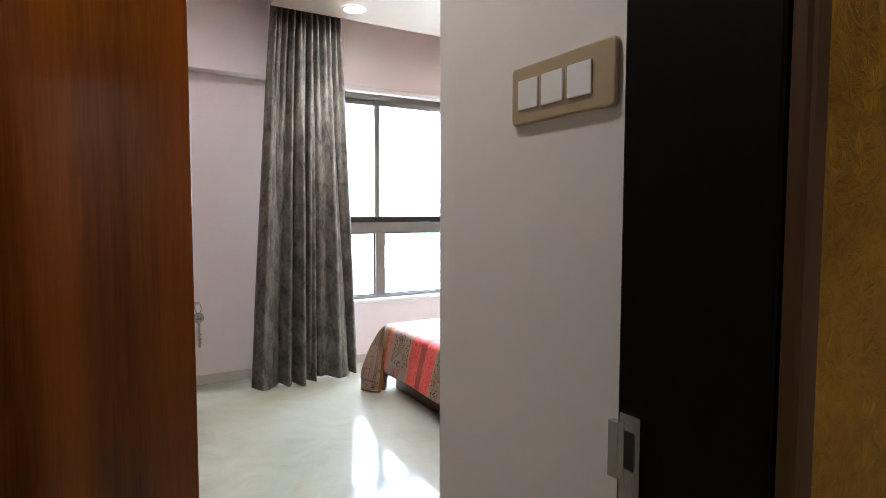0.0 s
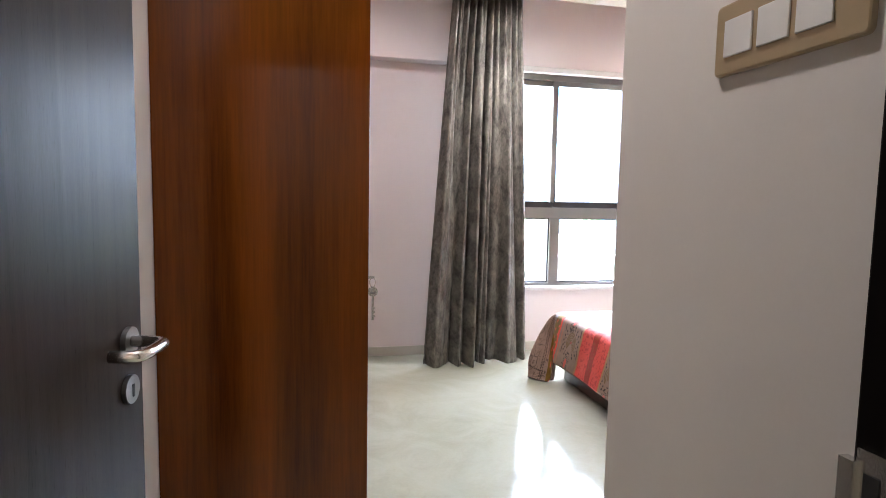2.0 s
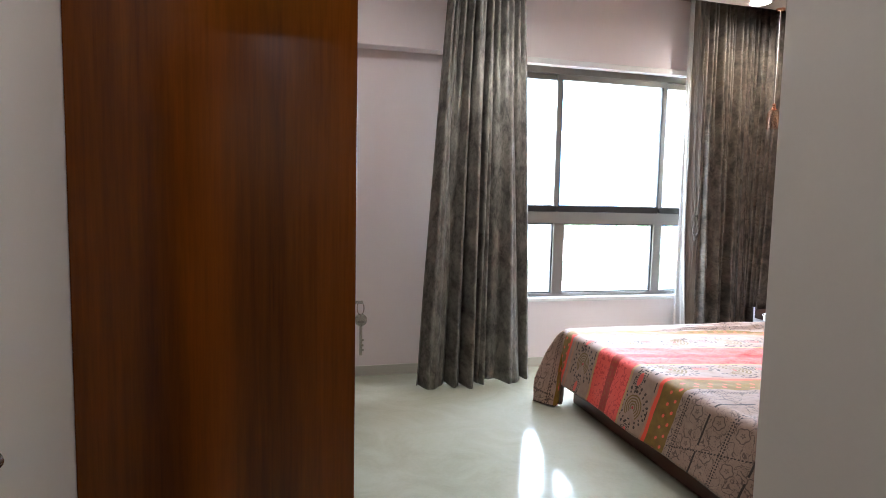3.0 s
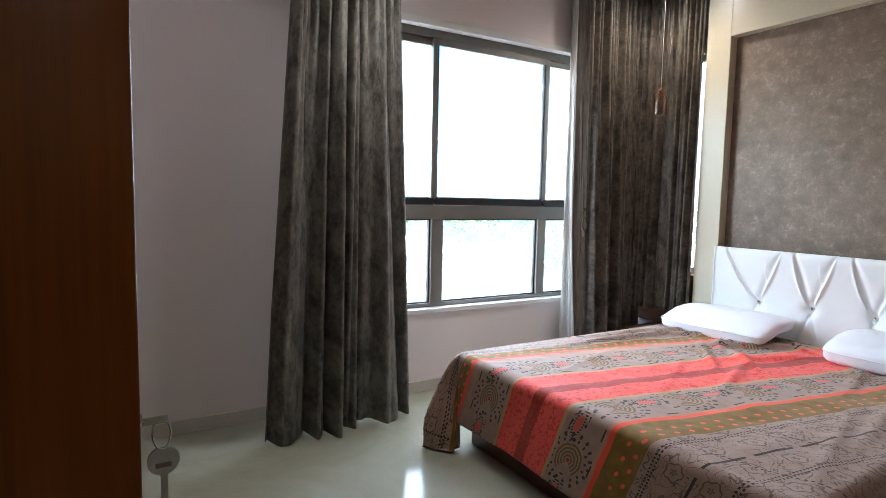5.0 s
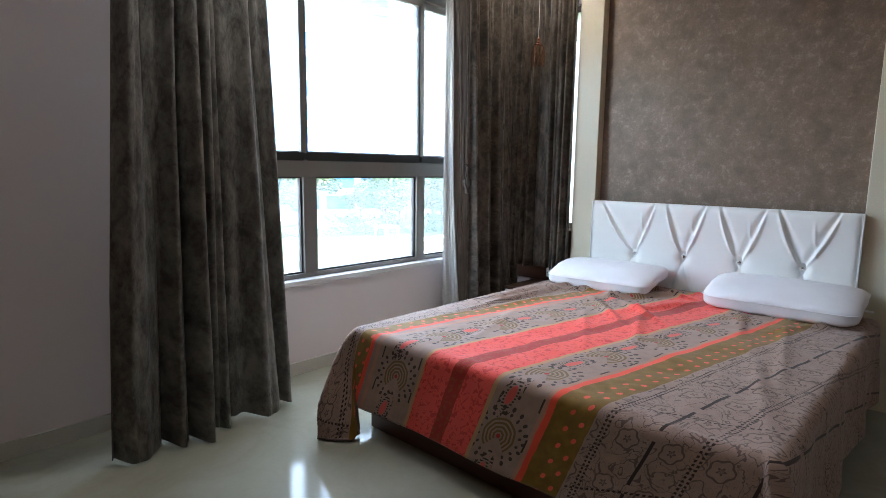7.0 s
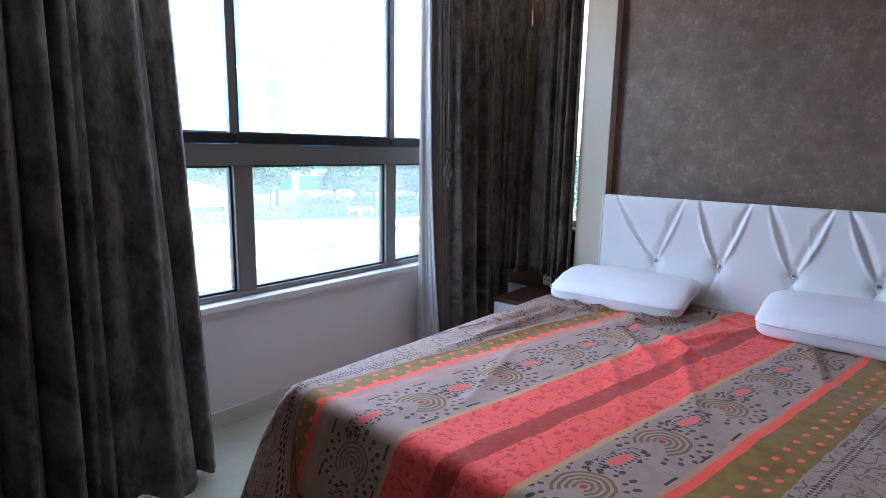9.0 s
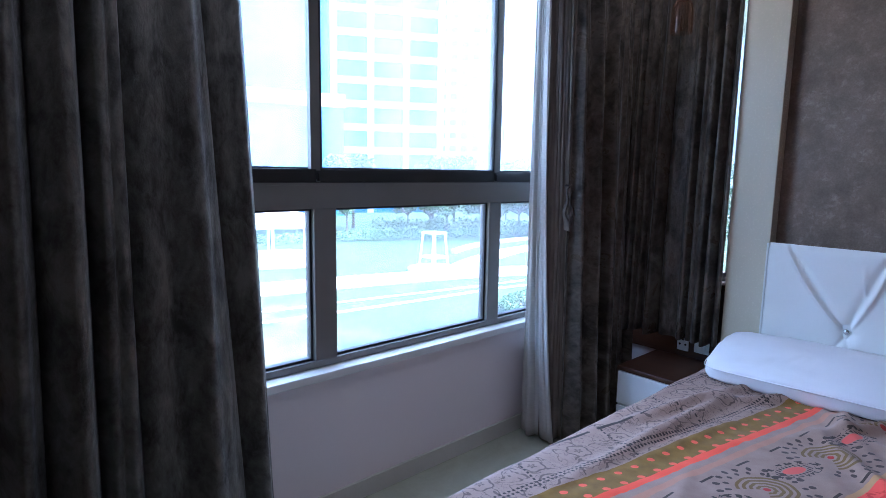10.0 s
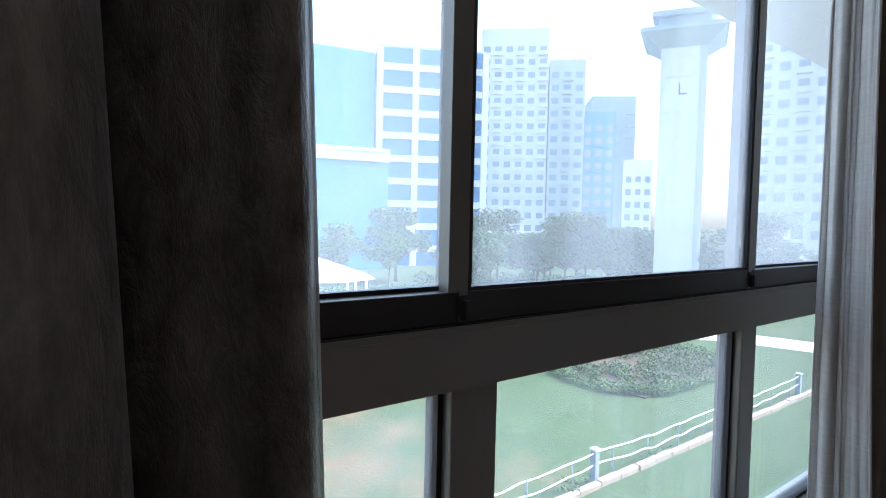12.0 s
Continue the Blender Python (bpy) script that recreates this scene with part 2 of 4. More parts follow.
M_VELVET = velvet_material("crushed_taupe_velvet", (0.054, 0.050, 0.042), (0.235, 0.220, 0.188), 0.15)
M_VELVET_GOLD = velvet_material("crushed_brown_velvet", (0.034, 0.026, 0.020), (0.180, 0.148, 0.116), 0.25)


M_STRAP = mottled("dark_brown_velvet_strap", (0.030, 0.021, 0.016), (0.075, 0.055, 0.042), 40, 0.8, bump=0.4)
M_BACKING = mottled("taupe_curtain_backing", (0.13, 0.105, 0.085), (0.20, 0.165, 0.135), 9, 0.85, bump=0.3, fine=200)


def lining_material():
    m = Mat("off_white_curtain_lining", 0.8)
    pos = m.coords("UV")
    slub = m.noise(m.scaled(pos, 0.3, 6, 1), 30, 3)
    m.colour(m.ramp(slub, (0.3, (0.54, 0.51, 0.475)), (0.7, (0.66, 0.63, 0.59))))
    m.bump(slub, 0.2, 0.001)
    tr = m.t.nodes.new("ShaderNodeBsdfTranslucent")
    tr.inputs[0].default_value = (0.62, 0.59, 0.55, 1)
    mx = m.t.nodes.new("ShaderNodeMixShader")
    mx.inputs[0].default_value = 0.36
    m.t.links.new(m.p.outputs[0], mx.inputs[1]), m.t.links.new(tr.outputs[0], mx.inputs[2])
    m.t.links.new(mx.outputs[0], m.t.nodes["Material Output"].inputs[0])
    return m.m


M_LINING = lining_material()


def glass_material(name, veil):
    """Clear pane; the given share scatters pale light, standing for outdoor haze and glare."""
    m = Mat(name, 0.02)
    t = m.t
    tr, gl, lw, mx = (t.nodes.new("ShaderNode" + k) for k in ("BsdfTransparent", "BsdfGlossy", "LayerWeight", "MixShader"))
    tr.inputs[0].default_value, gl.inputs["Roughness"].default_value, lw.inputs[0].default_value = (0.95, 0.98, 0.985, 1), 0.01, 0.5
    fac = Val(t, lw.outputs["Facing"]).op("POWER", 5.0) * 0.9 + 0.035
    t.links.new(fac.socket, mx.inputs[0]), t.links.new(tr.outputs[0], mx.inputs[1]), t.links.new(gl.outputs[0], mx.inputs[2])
    haze_layer, mx2 = t.nodes.new("ShaderNodeBsdfTranslucent"), t.nodes.new("ShaderNodeMixShader")
    haze_layer.inputs[0].default_value = (0.86, 0.90, 0.93, 1)
    veil_clouds = m.noise(m.scaled(m.place(), 1, 1, 0.5), 2.2, 5, 0.6, 0.6)
    t.links.new((veil_clouds.soft(0.25, 0.8) * veil + veil * 0.35).socket, mx2.inputs[0])
    t.links.new(mx.outputs[0], mx2.inputs[1]), t.links.new(haze_layer.outputs[0], mx2.inputs[2])
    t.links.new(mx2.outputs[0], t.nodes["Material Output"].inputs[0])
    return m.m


# haze and glare of the view put into the panes, most in the upper ones
M_GLASS = glass_material("hazed_window_glass", 0.10)
M_GLASS_UPPER = glass_material("more_hazed_window_glass", 0.24)
M_CLEAR = glass_material("clear_bulb_glass", 0.0)


def glow_material(name, colour, strength):
    m = Mat(name, 0.5)
    m.p.inputs["Emission Color"].default_value, m.p.inputs["Emission Strength"].default_value = (*colour, 1), strength
    return m.m


M_LAMP = glow_material("lit_lamp_diffuser", (1.0, 0.95, 0.88), 3.5)


def bedspread_material():
    """Printed cotton: coral stripes, olive bands with dots, mauve panels with block-printed rosettes. U runs along the bed, V across it."""
    m = Mat("printed_bedspread_cotton", 0.72, spec=0.25)
    uv = m.coords("UV")
    s, t, _ = m.axes(uv)
    wob = m.noise(uv, 14, 2)
    cloud, weave = m.noise(uv, 26, 4), m.noise(uv, 420, 2)
    tw = t + (wob - 0.5) * 0.014
    mauve = m.ramp(cloud * 0.6 + weave * 0.4, (0.3, (0.280, 0.180, 0.138)), (0.7, (0.385, 0.260, 0.206)))
    coral = m.ramp(m.noise(uv, 52, 2, 0.6, 0.8), (0.40, (0.62, 0.040, 0.032)), (0.46, (0.84, 0.092, 0.066)))
    olive = m.ramp(cloud, (0.3, (0.170, 0.088, 0.007)), (0.7, (0.255, 0.142, 0.016)))
    ink, orange, maroon = (0.045, 0.026, 0.018), (0.84, 0.085, 0.035), (0.40, 0.022, 0.013)
    col = mauve
    # block-printed lace over the outer panels, mirrored about the middle
    mt = (t - 0.975).absolute() * -1.0 + 0.975
    outer = mt.lt(0.42)
    a, b = s.cell(0.165), mt.cell(0.125)
    r2 = (a * a + b * b).op("SQRT")
    ang = b.op("ARCTAN2", a)
    petals = ((r2 * 260 + (ang * 5).sin() * 0.9).sin().gt(0.70)) * r2.lt(0.034)
    scroll_field, fill_field = m.noise(uv, 12, 2, 0.5, 1.6), m.noise(uv, 30, 2, 0.5, 1.2)
    scrolls = scroll_field.between(0.474, 0.505) + fill_field.between(0.530, 0.542)
    lace = (petals + scrolls * r2.gt(0.034)).op("MINIMUM", 1.0)
    col = m.mix(lace * outer * 0.78, col, (0.085, 0.052, 0.040))
    ladder = ((mt - 0.385).absolute().between(0.003, 0.010) + (mt - 0.120).absolute().between(0.003, 0.010)) * (s * 460).sin().gt(-0.1)
    across = (s + mt * 0.35).cell(0.33).absolute().lt(0.0035) * (mt * 400).sin().gt(-0.2) * outer
    rails = ((mt - 0.245).absolute().lt(0.005) + (mt - -0.03).absolute().lt(0.005)) * (s * 33).sin().gt(-0.86)
    col = m.mix((ladder * outer + across + rails * outer).op("MINIMUM", 1.0), col, (0.035, 0.020, 0.015))
    # rosettes on the two inner mauve strips
    for centre, shift in ((0.705, 0.075), (1.255, 0.01)):
        p, q = (s + shift).cell(0.31), t - centre
        r = (p * p + q * q * 1.25).op("SQRT")
        g = q.op("ARCTAN2", p)
        open_side = g.absolute().lt(2.5)
        shell = (r * 400 + (g * 8).sin() * 0.35).sin().gt(-0.1) * r.lt(0.072) * open_side
        col = m.mix(shell, col, (0.17, 0.098, 0.022))
        col = m.mix(r.lt(0.009), col, maroon)
        for ring, count, size in ((0.112, 18, 0.0071), (0.090, 16, 0.0056)):
            along = ((g / math.tau * count).op("FRACT") - 0.5) * (math.tau * ring / count)
            away = r - ring + (wob - 0.5) * 0.012
            dot = (along * along + away * away * 0.55).op("SQRT").lt(size) * g.absolute().lt(2.75)
            col = m.mix(dot, col, (0.060, 0.036, 0.028))
        pp, qq = (s + (shift + 0.155)).cell(0.31), q - 0.015
        leaf = (pp * pp * 0.36 + qq * qq * 1.8 + pp * qq * 0.5).op("SQRT")
        col = m.mix(leaf.lt(0.021), col, (0.70, 0.11, 0.085))
        comb = leaf.between(0.024, 0.034) * (pp * 520).sin().gt(0.1)
        twig = leaf.between(0.038, 0.052) * m.noise(uv, 60, 2).gt(0.52)
        col = m.mix((comb + twig).op("MINIMUM", 1.0), col, ink)
        dash = (q.absolute() - 0.105).absolute().lt(0.0035) * s.cell(0.155).absolute().lt(0.026)
        col = m.mix(dash, col, ink)
    inner_edge = (tw.between(0.57, 0.595) + tw.between(1.385, 1.405)).op("MINIMUM", 1.0)
    col = m.mix(inner_edge * 0.4, col, (0.62, 0.22, 0.10))
    # coral field with its maroon middle
    col = m.mix(tw.between(0.80, 1.125), col, coral)
    col = m.mix(tw.between(0.925, 0.99), col, m.mix(m.noise(uv, 50, 2).gt(0.55), maroon, (0.38, 0.055, 0.016)))
    col = m.mix((tw.between(0.785, 0.802) + tw.between(1.123, 1.138)).op("MINIMUM", 1.0), col, (0.50, 0.28, 0.12))
    # olive bands with coral hearts and red borders
    for lo, hi, side in ((0.425, 0.56, 1), (1.43, 1.525, -1)):
        col = m.mix(tw.between(lo, hi), col, olive)
        for row, shift in ((lo + 0.028, 0.0), (lo + 0.070, 0.03)):
            c, d = (s + shift).cell(0.062), t - row
            h = (c * c + d * d * 1.4 + c * d * 0.4).op("SQRT")
            col = m.mix(h.lt(0.0095) * tw.between(lo, hi), col, (0.85, 0.125, 0.06))
        e = hi if side > 0 else lo
        col = m.mix(tw.between(e - 0.004, e + 0.02), col, orange)
    m.colour(col)
    m.bump(weave * 0.5 + cloud * 0.5, 0.25, 0.0012)
    m.p.inputs["Sheen Weight"].default_value = 0.15
    return m.m


M_BEDSPREAD = bedspread_material()
M_HEM = mottled("dark_brown_stitching", (0.06, 0.035, 0.028), (0.11, 0.07, 0.055), 40, 0.8)

# ---- the large structure ----
CEIL, FALSE = 2.86, 2.68
WALL_N = 4.50


def boxes(*rows):
    bm = bmesh.new()
    for r in rows:
        add_box(bm, *r)
    return bm


solid("floor", box(-1.6, 4.35, -3.35, 4.62, -0.25, 0.0), M_FLOOR, "polished cream marble floor with soft cloudy veins", "floor", "structure")
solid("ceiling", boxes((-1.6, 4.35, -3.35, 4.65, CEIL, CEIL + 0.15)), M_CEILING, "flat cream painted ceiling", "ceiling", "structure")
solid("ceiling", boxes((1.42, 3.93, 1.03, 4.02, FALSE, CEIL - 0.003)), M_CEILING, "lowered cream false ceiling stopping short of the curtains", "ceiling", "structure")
WX0, WX1, WZ0, WZ1 = 1.64, 4.05, 0.515, 2.29
solid("wall_north", boxes((-0.25, WX0, WALL_N, 4.62, 0, CEIL), (WX1, 4.35, WALL_N, 4.62, 0, CEIL), (WX0, WX1, WALL_N, 4.62, 0, WZ0), (WX0, WX1, WALL_N, 4.62, WZ1, CEIL)), M_WALL, "pale pink painted window wall", "wall", "structure")
solid("beam", box(0.0, 1.50, 4.38, WALL_N, 2.285, CEIL, 0.004), M_WALL, "pale pink beam along the top of the wall", "beam", "structure")
solid("wall_west", box(-0.25, 0.01, 0.518, WALL_N, 0, CEIL), M_WALL_PASSAGE, "off-white painted wall beside the open door", "wall", "structure")
solid("wall_south", boxes((1.02, 1.20, 0.518, 1.03, 0, CEIL)), M_WALL_PASSAGE, "off-white painted wall with a switch plate", "wall", "structure")
# never in view; its dark covering is assumed, to lower the bounced light
solid("wall_south_room", boxes((1.20, 4.35, 0.85, 1.03, 0, CEIL)), M_WALLPAPER, "unseen wall facing the window, brown-papered to cut bounced light", "wall", "structure")
SX = 4.13
solid("wall_east", boxes((SX, 4.35, 1.03, 3.83, 0, CEIL), (SX, 4.35, 4.12, WALL_N, 0, CEIL), (SX, 4.35, 3.83, 4.12, 0, 0.75), (SX, 4.35, 3.83, 4.12, 2.25, CEIL)), M_WALL, "pale wall behind the bed with a small side window", "wall", "structure")
solid("wall_corridor", boxes((1.021, 2.2, 0.33, 0.517, 0, CEIL), (-1.6, 0.029, 0.33, 0.517, 0, CEIL), (0.029, 1.021, 0.33, 0.517, 2.151, CEIL)), M_GOLD, "crinkled gold wallpaper on the corridor wall", "wall", "structure")
solid("wall_corridor_back", boxes((-1.6, 2.2, -3.35, -3.2, 0, CEIL), (-1.6, -1.45, -3.2, 0.33, 0, CEIL), (2.05, 2.2, -3.2, 0.33, 0, CEIL)), M_WALL_PASSAGE, "plain off-white corridor walls", "wall", "structure")

# door frame
frame_thing = thing("door_frame", "black-brown wooden door frame with a steel strike plate", "door frame", 0.5, 0.45, 0, kind="structure")
part("jamb", box(0.968, 1.02, 0.335, 0.516, 0, 2.15, 0.003), M_FRAME, frame_thing)
part("jamb", box(0.03, 0.085, 0.335, 0.516, 0, 2.15, 0.003), M_FRAME, frame_thing)
part("head", box(0.085, 0.968, 0.335, 0.516, 2.09, 2.15, 0.003), M_FRAME, frame_thing)
part("architrave", box(0.970, 1.002, 0.312, 0.333, 0, 2.16, 0.006), M_ARCHITRAVE, frame_thing, "plain brown wooden edge strip")
part("architrave", box(0.03, 0.078, 0.312, 0.333, 0, 2.16, 0.006), M_ARCHITRAVE, frame_thing)
strike = part("strike_plate", boxes((0.963, 0.9675, 0.478, 0.508, 0.86, 1.030), (0.957, 0.967, 0.506, 0.520, 0.95, 1.018)), M_CHROME, frame_thing, "brushed steel strike plate")
part("bolt_hole", boxes((0.9618, 0.9625, 0.486, 0.500, 0.965, 1.010), (0.9618, 0.9625, 0.486, 0.500, 0.88, 0.915)), M_RUBBER, strike)

# door leaf, open against the passage wall
door = thing("door_1", "open dark wenge door with steel lever handle", "door", 0.082, 0.53, 0, kind="structure")
part("leaf", box(0.042, 0.080, 0.53, 1.235, 0.008, 2.085, 0.002), M_DOOR, door)
DX, DY, DZ = 0.080, 1.182, 0.985
lever = part("lever_handle", tube([(DX, DY, DZ), (DX + 0.040, DY, DZ), (DX + 0.056, DY - 0.003, DZ), (DX + 0.066, DY - 0.013, DZ), (DX + 0.068, DY - 0.03, DZ), (DX + 0.068, DY - 0.074, DZ), (DX + 0.066, DY - 0.089, DZ), (DX + 0.056, DY - 0.098, DZ), (DX + 0.040, DY - 0.100, DZ), (DX + 0.022, DY - 0.100, DZ)], 0.0098, 14), M_CHROME, door, "brushed steel lever handle", smooth=True)
part("rose", cyl((DX, DY, DZ), (DX + 0.009, DY, DZ), 0.025, n=28), M_STEEL, door)
lock = part("lock_rose", cyl((DX, DY, DZ - 0.085), (DX + 0.008, DY, DZ - 0.085), 0.025, n=28), M_STEEL, door)
part("keyhole", box(DX + 0.0085, DX + 0.0095, DY - 0.0035, DY + 0.0035, DZ - 0.098, DZ - 0.076), M_RUBBER, lock)

door.matrix_basis = pose(0.082, 0.53, 0, 0, 0, -9)

# window
win = thing("window_1", "wide bronze-grey aluminium window of sliding and fixed panes", "window", 2.83, 4.6, WZ0, kind="structure")
FY0, FY1 = 4.545, 4.605
part("window_frame", boxes((WX0, WX0 + 0.05, FY0, FY1, WZ0 + 0.02, WZ1), (WX1 - 0.05, WX1, FY0, FY1, WZ0 + 0.02, WZ1), (WX0 + 0.05, WX1 - 0.05, FY0, FY1, WZ1 - 0.055, WZ1), (WX0 + 0.05, WX1 - 0.05, FY0, FY1, WZ0 + 0.02, WZ0 + 0.045)), M_ALU, win)
part("transom", boxes((WX0 + 0.05, WX1 - 0.05, FY0 - 0.012, FY1, 1.105, 1.185), (WX0 + 0.05, WX1 - 0.05, FY0 - 0.008, FY0 - 0.004, 1.185, 1.193)), M_ALU, win)
part("sash_track", box(WX0 + 0.05, WX1 - 0.05, FY0 - 0.003, FY1, 1.186, 1.1945), M_RUBBER, win, "black sliding track")
for x0, x1 in ((2.419, 2.507), (3.297, 3.371)):
    part("mullion", box(x0, x1, FY0 - 0.004, FY1 - 0.002, WZ0 + 0.045, 1.105, 0.003), M_ALU, win)
EDGES = [WX0 + 0.05, 2.443, 3.338, WX1 - 0.05]
PANES = [(WX0 + 0.05, 2.419), (2.507, 3.297), (3.371, WX1 - 0.05)]
for k in range(3):
    a, b = PANES[k]
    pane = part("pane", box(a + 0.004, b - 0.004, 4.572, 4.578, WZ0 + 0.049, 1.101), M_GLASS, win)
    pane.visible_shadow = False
    part("gasket", boxes((a, a + 0.009, 4.561, 4.590, WZ0 + 0.045, 1.105), (b - 0.009, b, 4.561, 4.590, WZ0 + 0.045, 1.105), (a + 0.009, b - 0.009, 4.561, 4.590, WZ0 + 0.045, WZ0 + 0.054), (a + 0.009, b - 0.009, 4.561, 4.590, 1.096, 1.105)), M_RUBBER, win)
    # sliding sash above
    y = 4.574 if k != 1 else 4.549
    sa, sb = EDGES[k] - (0.028 if k else 0), EDGES[k + 1] + (0.028 if k < 2 else 0)
    za, zb = 1.195, WZ1 - 0.056
    sash = part("sash", boxes((sa, sa + 0.036, y, y + 0.022, za, zb), (sb - 0.036, sb, y, y + 0.022, za, zb), (sa + 0.036, sb - 0.036, y, y + 0.022, zb - 0.04, zb)), M_ALU, win)
    part("bottom_rail", box(sa + 0.036, sb - 0.036, 4.5475, y + 0.022, za, za + 0.045, 0.002), M_RAIL, sash, "black anodised bottom rail")
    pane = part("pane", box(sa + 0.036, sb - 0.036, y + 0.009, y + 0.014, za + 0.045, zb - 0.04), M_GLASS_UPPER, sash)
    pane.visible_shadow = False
    part("gasket", boxes((sa + 0.036, sa + 0.044, y + 0.002, y + 0.020, za + 0.045, zb - 0.04), (sb - 0.044, sb - 0.036, y + 0.002, y + 0.020, za + 0.045, zb - 0.04), (sa + 0.044, sb - 0.044, y + 0.002, y + 0.020, za + 0.045, za + 0.051)), M_RUBBER, sash)
for x in EDGES[1:3]:
    part("latch", boxes((x - 0.012, x + 0.012, 4.545, 4.560, 1.205, 1.235), (x - 0.006, x + 0.006, 4.535, 4.548, 1.20, 1.228)), M_RUBBER, win, "black plastic sash latch")
part("window_sill", box(WX0 - 0.02, WX1 + 0.02, 4.485, 4.645, WZ0 - 0.012, WZ0 + 0.019, 0.004), M_SILL, win, "white marble sill")
part("head_trim", box(WX0 - 0.02, WX1, 4.478, 4.54, WZ1 - 0.01, WZ1 + 0.035, 0.006), M_SILL, win, "white painted head trim")

side_win = thing("window_2", "narrow aluminium side window behind the curtain", "window", 4.2, 3.97, 0.75, kind="structure")
part("window_frame", boxes((4.17, 4.22, 3.83, 3.85, 0.75, 2.25), (4.17, 4.22, 4.08, 4.12, 0.75, 2.25), (4.17, 4.22, 3.85, 4.08, 0.75, 0.79), (4.17, 4.22, 3.85, 4.08, 2.21, 2.25)), M_ALU, side_win)
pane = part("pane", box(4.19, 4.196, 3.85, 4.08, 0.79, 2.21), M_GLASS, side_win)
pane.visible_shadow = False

solid("baseboard", boxes((0.68, 4.12, 4.488, WALL_N, 0, 0.07)), M_SKIRT, "cream marble skirting under the window", "skirting", "structure")
solid("baseboard", boxes((0.01, 0.022, 0.57, 1.96, 0, 0.07), (1.008, 1.02, 0.52, 1.03, 0, 0.07)), M_SKIRT, "cream marble skirting in the passage", "skirting", "structure")

# panelled niche behind the bed
niche = thing("headboard_niche", "cream painted frame round a brown wallpapered recess", "wall panel", SX, 2.9, 0, kind="structure")
NF = 4.05
part("pilaster", box(NF, SX, 3.635, 3.80, 0, CEIL, 0.003), M_NICHE, niche)
part("pilaster", box(NF, SX, 2.02, 2.195, 0, CEIL, 0.003), M_NICHE, niche)
part("lintel", box(NF, SX, 2.195, 3.635, 2.295, CEIL, 0.003), M_NICHE, niche)
part("wallpaper", box(SX - 0.012, SX - 0.002, 2.195, 3.635, 0, 2.295), M_WALLPAPER, niche, "brown flecked wallpaper with a dull sheen")

# ---- the bedroom's things ----
ward = thing("wardrobe", "tall wardrobe with glossy reddish-brown veneered side", "wardrobe", 0.34, 2.9, 0)
part("side_panel", box(0.012, 0.672, 2.003, 2.025, 0, CEIL - 0.004, 0.0015), M_WARDROBE, ward)
part("body", box(0.02, 0.645, 2.026, 4.36, 0.0, CEIL - 0.006), M_TABLEWOOD, ward)
for k in range(5):
    y0 = 2.029 + k * 0.465
    d = part("door", box(0.648, 0.668, y0, y0 + 0.461, 0.08, CEIL - 0.02, 0.002), M_WARDROBE, ward)
    if k == 0:
        lk = part("lock", cyl((0.668, 2.14, 0.955), (0.678, 2.14, 0.955), 0.011), M_CHROME, d)
key = thing("key", "small steel keys hanging from the wardrobe lock", "keys", 0.70, 2.14, 0.79)
part("key_bow", boxes((0.676, 0.706, 2.1385, 2.1415, 0.951, 0.960)), M_CHROME, key)
part("ring", tube([(0.699 + 0.010 * math.cos(a), 2.14 + 0.004 * math.sin(a), 0.938 + 0.018 * math.sin(a)) for a in [k * math.tau / 20 for k in range(20)]], 0.0015, 8, True), M_CHROME, key, smooth=True)
disc = part("hanging_key", cyl((0.700, 2.1385, 0.904), (0.700, 2.1415, 0.904), 0.018, n=28), M_CHROME, key, "round-headed steel key")
part("engraved_mark", box(0.691, 0.709, 2.1378, 2.1384, 0.896, 0.902), M_ALU, disc)
part("blade", boxes((0.6965, 0.7045, 2.1388, 2.1412, 0.800, 0.889), (0.7045, 0.7085, 2.1390, 2.1410, 0.812, 0.818), (0.7045, 0.7080, 2.1390, 2.1410, 0.826, 0.833), (0.7045, 0.7090, 2.1390, 2.1410, 0.842, 0.847)), M_CHROME, disc)



